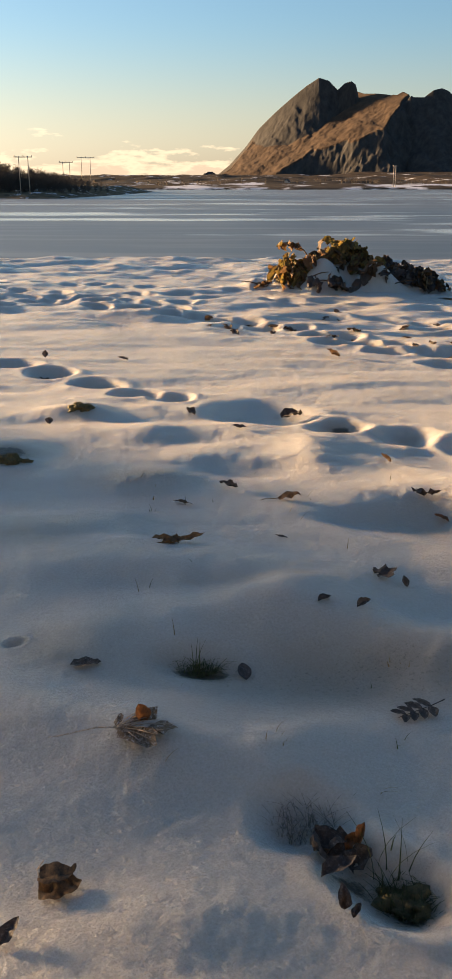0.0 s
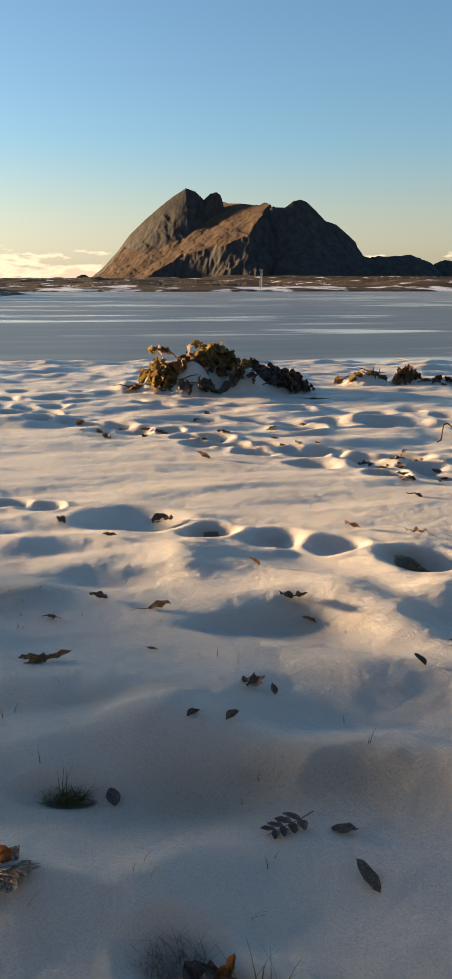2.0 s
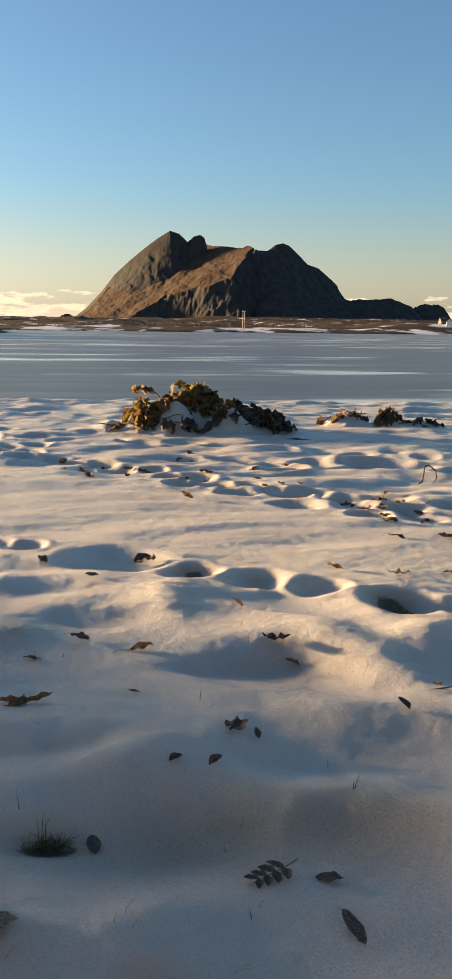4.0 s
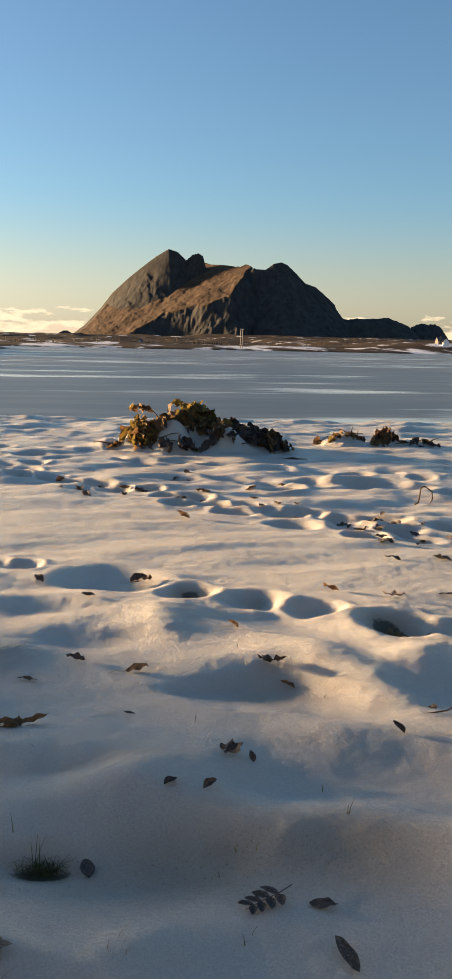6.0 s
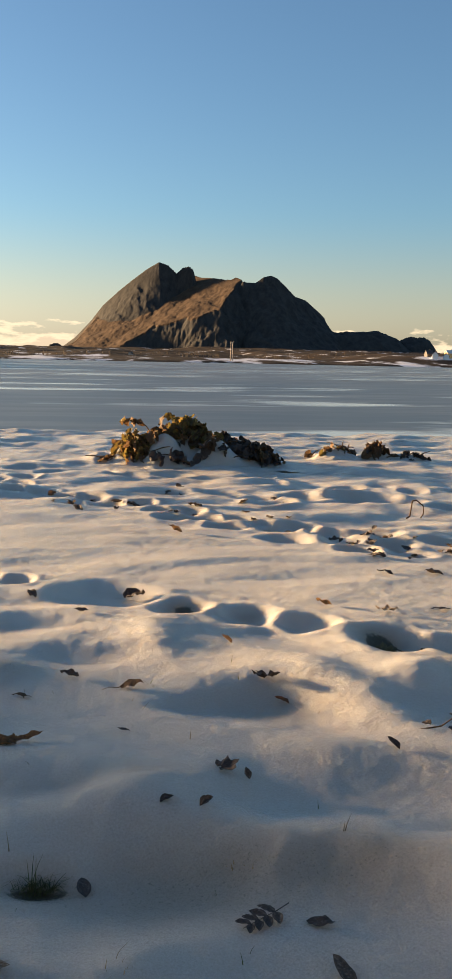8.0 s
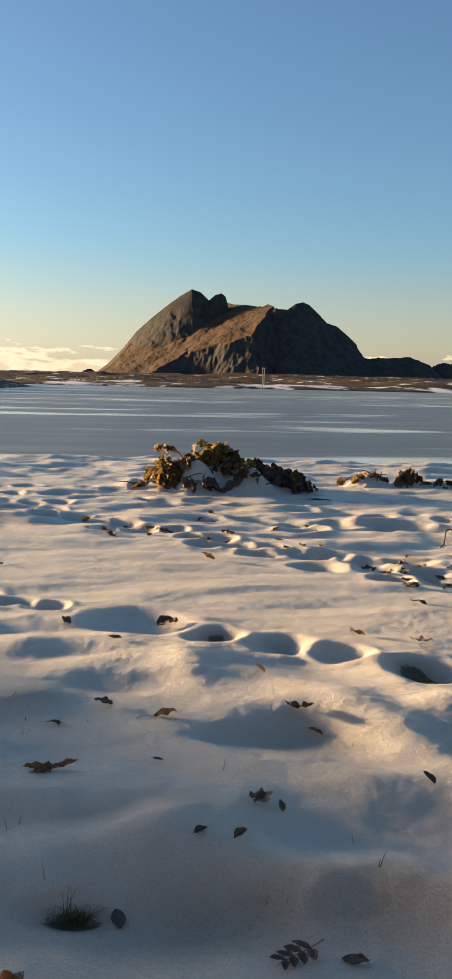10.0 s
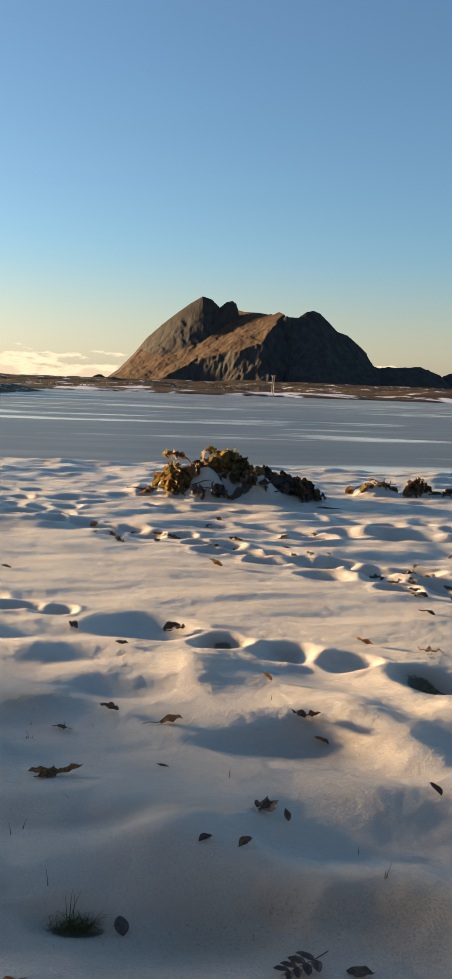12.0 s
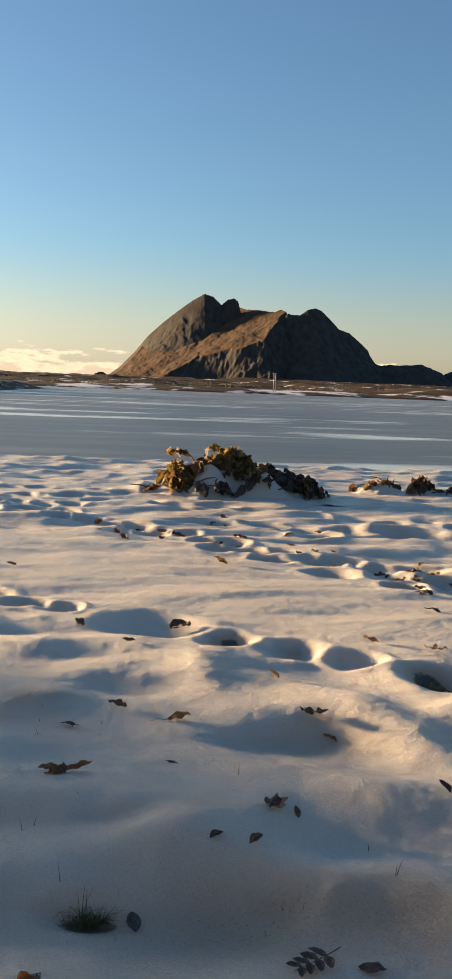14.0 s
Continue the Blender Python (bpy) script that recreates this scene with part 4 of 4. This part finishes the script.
fallen_leaf("thin pale leaf on open snow", 2.09, 5.03, blade(narrow, 0.16, 0.5, 0.4, 0.2, 63), LEAF_FROST, 80, 6, 0, 0.006)
fallen_leaf("dark leaf lying on open snow", 2.81, 5.96, blade(oval, 0.15, 0.4, 0.3, 0.15, 65), LEAF_DARK, 70, 4, 0, 0.006)
fallen_leaf("dark leaf lying on open snow", 2.42, 6.0, blade(narrow, 0.14, 0.4, 0.3, 0.15, 67), LEAF_DARK, 50, 4, 0, 0.006)
fallen_leaf("dark small leaf on open snow", 0.69, 2.98, blade(oval, 0.05, 0.5, 0.5, 0.1, 69), LEAF_DARK, 10, 30, 0, 0.003)
fallen_leaf("brown leaf lying on open snow", -1.41, 6.93, blade(oval, 0.13, 0.5, 0.4, 0.2, 71), LEAF_DARK, 75, 5, 0, 0.006)
fallen_leaf("small dark leaf on open snow", -0.86, 7.54, blade(oval, 0.10, 0.5, 0.4, 0.2, 73), LEAF_DARK, 80, 5, 0, 0.006)
fallen_leaf("small dark leaf on open snow", -1.60, 7.6, blade(oval, 0.10, 0.6, 0.6, 0.2, 75), LEAF_DARK, 10, 25, 0, 0.006)
fallen_leaf("small dark leaf on open snow", -1.13, 5.36, blade(oval, 0.10, 0.5, 0.3, 0.1, 77), LEAF_DARK, 15, 8, 0, 0.006)
fallen_leaf("small dark leaf on open snow", 0.27, 3.47, blade(narrow, 0.06, 0.5, 0.3, 0.1, 79), LEAF_DARK, 75, 3, 0, 0.004)
fallen_leaf("frosted leaf tip on trodden snow", 1.02, 7.67, blade(oval, 0.16, 0.5, 0.5, 0.2, 81), LEAF_BROWN, 60, 15, 0, 0.006)


def rowan_leaf(x, y, turn):
    """A feathered leaf with paired leaflets."""
    top = new("rowan_leaf")
    top.location, top.rotation_euler = settle(x, y, 0.010), (0, 0, radians(turn))
    bm = bmesh.new()
    stem(bm, [(0, -0.05, 0.012), (0, 0, 0.006), (0, 0.06, 0.005), (0, 0.12, 0.003)], 0.0018, 0.001)
    part("leaf_stalk", bm, LEAF_DARK, top)
    for i, k in enumerate((0.0, 0.032, 0.062, 0.09)):
        for s in (-1, 1):
            leaflet = part("leaflet", blade(oval, 0.060 - 0.004 * i, 0.35, 0.2, 0.1, 90 + i), LEAF_DARK, top)
            leaflet.location, leaflet.rotation_euler = (0, k, 0.004), (0, 0, radians(-s * (62 - 6 * i)))
    return tagged(top, "dark feathered rowan leaf with paired leaflets", "leaf", "fallen leaves on the snow")


rowan_leaf(0.60, 2.17, 118)


def grass_blade(bm, r, spread, low, high, lean, wide=0.0022):
    a, d = r.uniform(0, 6.28), spread * math.sqrt(r.random())
    x, y = math.cos(a) * d, math.sin(a) * d * 0.7
    l, w = r.uniform(low, high), r.uniform(0, 6.28)
    out = Vector((math.cos(w), math.sin(w), 0)) * lean * r.uniform(0.2, 1.2)
    side = Vector((-math.sin(w), math.cos(w), 0)) * wide
    last = None
    for q in range(5):
        k = q / 4
        p = Vector((x, y, -0.01)) + Vector((0, 0, 1)) * l * k * (1 - 0.25 * lean * k) + out * l * k * k
        pair = (bm.verts.new(p - side * (1 - 0.85 * k)), bm.verts.new(p + side * (1 - 0.85 * k)))
        if last:
            bm.faces.new((last[0], last[1], pair[1], pair[0]))
        last = pair


def clod_bm(w, d, h, seed):
    bm = bmesh.new()
    bmesh.ops.create_icosphere(bm, subdivisions=4, radius=1.0)
    for v in bm.verts:
        k = 1 + 0.6 * noise.noise(v.co * 1.9 + Vector((seed, 0, 0))) + 0.4 * noise.noise(v.co * 6 + Vector((seed, 3, 0))) + 0.25 * noise.noise(v.co * 15 + Vector((seed, 3, 0)))
        v.co = Vector((v.co.x * w * k, v.co.y * d * k, v.co.z * h * k))
    return bm


def grass_tuft(label, x, y, n, spread, low, high, seed, lean=0.5, clod=None, material=None):
    top = new("grass_tuft")
    top.location = settle(x, y)
    r = random.Random(seed)
    if n <= 12:
        for i in range(n):
            bm = bmesh.new()
            grass_blade(bm, r, spread, low, high, lean)
            part("blade_of_grass", bm, material or GRASS, top)
    else:
        bm = bmesh.new()
        for i in range(n):
            grass_blade(bm, r, spread, low, high, lean)
        part("turf_grass", bm, material or GRASS, top)["kind"] = "stuff"
    if clod:
        top.location.z -= 0.015
        part("turf", clod_bm(*clod, seed), SOIL, top, "dark mossy turf")
    return tagged(top, label, "grass", "grass showing through the snow")


grass_tuft("dark green grass tuft standing in a thawed hollow", 0.405, 1.455, 620, 0.085, 0.03, 0.085, 1, 0.8, (0.085, 0.055, 0.040))
grass_tuft("tall thin grass blades beside a thawed hollow", 0.36, 1.58, 9, 0.06, 0.12, 0.24, 2, 0.5)
grass_tuft("frosted grass at the rim of a thawed hollow", 0.19, 1.68, 260, 0.085, 0.02, 0.09, 3, 0.8, None, FROST_GRASS)
grass_tuft("small green grass tuft breaking through the snow", -0.10, 2.42, 420, 0.080, 0.02, 0.075, 4, 1.3, (0.060, 0.022, 0.014))
grass_tuft("thin grass blades rising from the snow", -0.10, 2.46, 7, 0.05, 0.08, 0.14, 5, 0.5)
grass_tuft("dark turf in a deep footprint", 1.78, 4.50, 90, 0.08, 0.03, 0.08, 6, 0.8, (0.08, 0.06, 0.075))
grass_tuft("mossy turf bulging out of the snow", -0.97, 5.62, 70, 0.07, 0.015, 0.035, 7, 0.8, (0.07, 0.045, 0.035))
grass_tuft("mossy turf bulging out of the snow", -1.22, 4.60, 110, 0.10, 0.015, 0.045, 8, 0.8, (0.10, 0.05, 0.045))
grass_tuft("dead straw poking through thin snow", 0.57, 2.43, 22, 0.07, 0.01, 0.035, 9, 0.9, None, STRAW)
grass_tuft("dead straw poking through thin snow", 0.14, 2.03, 10, 0.05, 0.01, 0.05, 10, 0.6, None, STRAW)
grass_tuft("dead straw poking through thin snow", -0.42, 4.20, 30, 0.18, 0.01, 0.04, 11, 0.8, (0.05, 0.02, 0.006), STRAW)
r = random.Random(77)
for i in range(34):
    x, y = r.uniform(-0.5, 1.3), r.uniform(1.7, 4.4)
    grass_tuft("single thin grass stalk sticking out of the snow", x, y, 1 + (i % 5 == 0), 0.01, 0.03, 0.07, 200 + i, 0.9, None, GRASS if i % 3 else STRAW)


def twig(label, x, y, points, r0=0.004):
    top = new("twig")
    top.location = settle(x, y)
    bm = bmesh.new()
    stem(bm, points, r0, r0 * 0.6)
    part("stalk", bm, LEAF_BROWN, top)
    return tagged(top, label, "twig", "dead stalks on the snow")


twig("bent dead stalk looping out of the snow", 3.52, 8.26, [(-0.10, 0, 0.0), (-0.06, 0, 0.02), (-0.04, 0, 0.18), (0.0, 0, 0.19), (0.08, 0, 0.13), (0.09, 0, 0.05), (0.06, 0, 0.0)], 0.009)
twig("thin dead stalk lying in trodden snow", 1.62, 3.32, [(-0.14, -0.02, 0.01), (0.0, 0.0, 0.015), (0.12, 0.08, 0.03)])
twig("thin dead stalk lying in trodden snow", 1.95, 4.50, [(-0.12, 0.06, 0.08), (0.0, 0.0, 0.04), (0.10, -0.05, 0.01)])
twig("thin upright dead stalk in the snow", 2.85, 12.6, [(0, 0, 0), (0.01, 0, 0.12), (0.03, 0, 0.22)], 0.006)

# bits of withered plant in the trodden line
LEAF_SHAPES = []
for i in range(8):
    b = blade(broad if i % 2 else oval, 0.24, 0.35 + 0.1 * (i % 3), -0.3 - 0.35 * (i % 4), 0.34, 300 + i, 9, 8, 0.3)
    LEAF_SHAPES.append([mesh("leaf", b.copy(), m) for m in (LEAF_OLIVE, LEAF_BROWN, LEAF_DARK)])
    b.free()


def scrap(x, y, size, kind, r):
    top = new("leaf_scrap", LEAF_SHAPES[r.randrange(8)][kind])
    top.location, top.scale = settle(x, y, 0.02), (size, size, size * 0.6)
    top.rotation_euler = (r.uniform(-0.35, 0.0), r.uniform(-0.25, 0.25), r.uniform(0, 6.28))
    return tagged(top, "dark scrap of withered leaf trodden into the snow", "leaf", "leaf scraps in the footprints")


DEBRIS = ((1.17, 8.7), (1.28, 8.53), (1.73, 8.33), (1.87, 8.12), (2.13, 7.89), (2.42, 7.22), (2.40, 6.98), (2.43, 6.75), (2.51, 6.6), (2.76, 7.37), (2.73, 6.54), (-0.24, 9.96),
          (-0.09, 9.45), (0.12, 9.07), (0.49, 9.31), (0.66, 9.33), (1.2, 10.14), (2.27, 9.3), (3.2, 6.9), (3.24, 6.67), (3.1, 7.33), (2.81, 7.4), (1.75, 3.4), (1.6, 3.3), (1.92, 4.55), (2.05, 4.42), (2.05, 4.05))
r = random.Random(9)
for x, y in DEBRIS:
    for q in range(r.choice((2, 3, 4)) if y > 5 else 2):
        k = 1.0 if y > 5 else 0.45
        scrap(x + r.gauss(0, 0.09) * k, y + r.gauss(0, 0.05) * k, r.uniform(0.25, 0.7) * k, 2 if r.random() < 0.8 else 1, r)


# ------------------------------------------------------------------ heaps of cuttings
def heap(label, cx, cy, lumps, leaves, sizes, seed, bounds, sprigs=()):
    """A heap of withered plants under snow: a lumpy snow body and single leaves, each a piece of its own."""
    top = new("plant_heap")
    top.location = (cx, cy, height_at(cx, cy))
    r = random.Random(seed)

    def body(x, y):
        z = max(h * math.exp(-((x - a) / w) ** 2 - ((y - b) / d) ** 2) for a, b, w, d, h in lumps)
        return z + 0.035 * noise.noise(Vector((x * 4, y * 4, seed))) + 0.015 * noise.noise(Vector((x * 11, y * 11, seed))) - 0.05

    x0, x1, y0, y1 = bounds
    n, m = 110, 70
    X, Y = np.meshgrid(np.linspace(x0, x1, n), np.linspace(y0, y1, m))
    Z = np.array([[body(X[j, i], Y[j, i]) for i in range(n)] for j in range(m)])
    me = grid_mesh("snow_cover", X, Y, Z, SNOW)
    ob = new("snow_cover", me)
    ob.parent = top
    ob["label"] = "snow lying over the cuttings"
    for cx1, cy1, sx, sy, count, kinds, lift, droop in leaves:
        for i in range(count):
            x, y = r.gauss(cx1, sx), r.gauss(cy1, sy)
            z = body(x, y)
            if z < -0.03:
                continue
            leaf = new("leaf", LEAF_SHAPES[r.randrange(8)][r.choice(kinds)])
            leaf.parent = top
            size = r.uniform(*sizes)
            leaf.location, leaf.scale = (x, y, z + lift * r.random() ** 1.3 + 0.01), (size, size * r.uniform(0.8, 1.25), size)
            leaf.rotation_euler = (-droop + r.gauss(0, 0.45), r.gauss(0, 0.45), math.pi + r.gauss(0.25 * (1 if x < 0 else -1), 0.9))
    for sx, sy, sz, points in sprigs:
        bm = bmesh.new()
        stem(bm, [(sx + a, sy, sz + b) for a, b in points], 0.011, 0.005)
        part("stalk", bm, LEAF_BROWN, top)
        for a, b in points[2:]:
            for q in range(3):
                leaf = new("leaf", LEAF_SHAPES[r.randrange(8)][r.choice((0, 1, 1))])
                leaf.parent = top
                size = r.uniform(0.4, 0.75)
                leaf.location, leaf.scale = (sx + a + r.gauss(0, 0.03), sy + r.gauss(0, 0.03), sz + b + r.gauss(0, 0.02)), (size,) * 3
                leaf.rotation_euler = (r.uniform(-1.4, 0.2), r.gauss(0, 0.6), r.uniform(0, 6.28))
    for i in range(14):
        cx1, cy1, sx, sy = r.choice(leaves)[:4]
        x, y = r.gauss(cx1, sx), r.gauss(cy1, sy)
        z = body(x, y)
        d = Vector((r.uniform(-0.25, 0.25), r.uniform(-0.25, 0.1), r.uniform(0.02, 0.14)))
        bm = bmesh.new()
        p = Vector((x, y, z))
        stem(bm, [p - d * 0.3, p + d * 0.5 + Vector((0, 0, 0.02)), p + d], 0.010, 0.006)
        part("stalk", bm, LEAF_BROWN, top)
    return tagged(top, label, "heap")


O, B, D = 0, 1, 2
CLUMPS = [(a, b, 0.05, 0.04, 3, (D, D, B), 0.06, 0.7) for a, b in ((-0.50, -0.62), (-0.27, -0.66), (-0.02, -0.64), (0.22, -0.50), (0.32, -0.56), (0.52, -0.52), (0.54, -0.66))]
heap("heap of withered olive-brown garden leaves half covered by snow", 1.75, 13.25,
     [(-0.03, 0.12, 0.56, 0.45, 0.58), (-0.35, -0.25, 0.36, 0.40, 0.50), (0.44, -0.42, 0.34, 0.30, 0.44), (-0.85, 0.0, 0.32, 0.40, 0.36),
      (0.95, -0.10, 0.40, 0.40, 0.30), (-1.25, 0.10, 0.40, 0.35, 0.16), (1.30, -0.25, 0.30, 0.30, 0.12)],
     [(0.02, 0.06, 0.25, 0.11, 150, (O, O, O, B), 0.15, 0.8), (0.38, 0.02, 0.14, 0.10, 75, (O, B, O, D), 0.20, 0.8), (-0.74, -0.22, 0.14, 0.12, 140, (O, O, B, B), 0.18, 1.0),
      (-0.55, -0.02, 0.10, 0.08, 26, (O, B), 0.16, 0.6), (0.95, -0.22, 0.15, 0.10, 70, (D, D, B), 0.10, 0.8), (1.22, -0.36, 0.12, 0.09, 40, (D, D, B), 0.06, 0.6),
      (0.68, 0.02, 0.10, 0.06, 30, (B, D, O), 0.16, 0.6), (-1.15, -0.15, 0.10, 0.06, 4, (B, O), 0.02, 0.2), (0.60, 0.05, 0.03, 0.03, 9, (D, B), 0.36, 1.3)] + CLUMPS,
     (0.60, 1.20), 4, (-2.0, 2.0, -1.1, 1.0),
     [(-0.60, 0.0, 0.42, [(0.12, -0.05), (0.0, 0.12), (-0.14, 0.19), (-0.24, 0.22), (-0.34, 0.22)])])
heap("low heap of withered leaves mostly covered by snow", 4.75, 13.6,
     [(-0.45, 0.0, 0.38, 0.35, 0.24), (0.25, 0.0, 0.30, 0.3, 0.25), (0.75, -0.1, 0.35, 0.3, 0.16)],
     [(-0.55, 0.05, 0.16, 0.08, 14, (O, B), 0.06, 0.5), (-0.22, 0.05, 0.06, 0.05, 8, (D, B), 0.08, 0.7), (0.28, -0.10, 0.10, 0.10, 30, (D, B, B), 0.10, 0.9), (0.78, -0.22, 0.10, 0.08, 14, (D, D), 0.05, 0.6)],
     (0.45, 0.9), 6, (-1.1, 1.3, -0.7, 0.7))

# ------------------------------------------------------------------ leafless shrubs added out of view to filter the sun
def shrub(label, x, y, high, wide, seed, n):
    top = new("shade_shrub")
    top.location = (x, y, height_at(x, y) - 0.05)
    r = random.Random(seed)
    bm = bmesh.new()
    for i in range(n):
        w, s = r.uniform(0, 6.28), r.uniform(0.1, 1.0)
        tip = Vector((math.cos(w) * wide * s, math.sin(w) * wide * s, high * r.uniform(0.6, 1.0)))
        mid = Vector((tip.x * 0.35, tip.y * 0.35, tip.z * 0.55))
        stem(bm, [(0.12 * math.cos(w), 0.12 * math.sin(w), 0), mid, tip], 0.016, 0.006)
        for j in range(9):
            a = mid.lerp(tip, r.uniform(-0.3, 0.95))
            b = a + Vector((r.uniform(-1, 1), r.uniform(-1, 1), r.uniform(-0.1, 1))).normalized() * r.uniform(0.1, 0.32)
            stem(bm, [a, b], 0.008, 0.004)
    part("branches", bm, TWIG, top)
    return tagged(top, label, "shrub", "shrubs beside the meadow")


# added shade row: (y, height, width), set by where the near snow lies in shade
SHADE_HEDGE = ((4.9, 1.20, 0.34), (5.3, 1.40, 0.34), (5.7, 1.50, 0.34), (6.1, 1.55, 0.34), (6.5, 1.55, 0.34), (6.9, 1.50, 0.34), (7.3, 1.42, 0.34), (7.65, 1.25, 0.32), (7.95, 1.05, 0.30))
for i, (y, h, w) in enumerate(SHADE_HEDGE):
    shrub("leafless shrub added out of view to shade the near snow", -6.5, y, h, w, 40 + i, 32 if 6 < y < 7.4 else 20)
    shrub("leafless shrub added out of view to shade the near snow", -7.0, y + 0.27, h, w, 60 + i, 20 if 6 < y < 7 else 12)


def stake_pair(x, y):
    """Two short stakes with a bar, at the edge of the bank."""
    top = new("stakes")
    top.location = (x, y, height_at(x, y) - 0.02)
    for s in (-0.055, 0.055):
        bm = bmesh.new()
        cylinder(bm, (s, 0, -0.05), (s * 1.1, 0, 0.16), 0.012, 0.010, 6)
        part("stake", bm, TWIG, top)
    bm = bmesh.new()
    cylinder(bm, (-0.06, 0, 0.15), (0.06, 0, 0.155), 0.010, 0.010, 6)
    part("crossbar", bm, TWIG, top)
    return tagged(top, "two short dark stakes with a crossbar at the snowy shore", "stakes")


stake_pair(-3.97, 19.1)
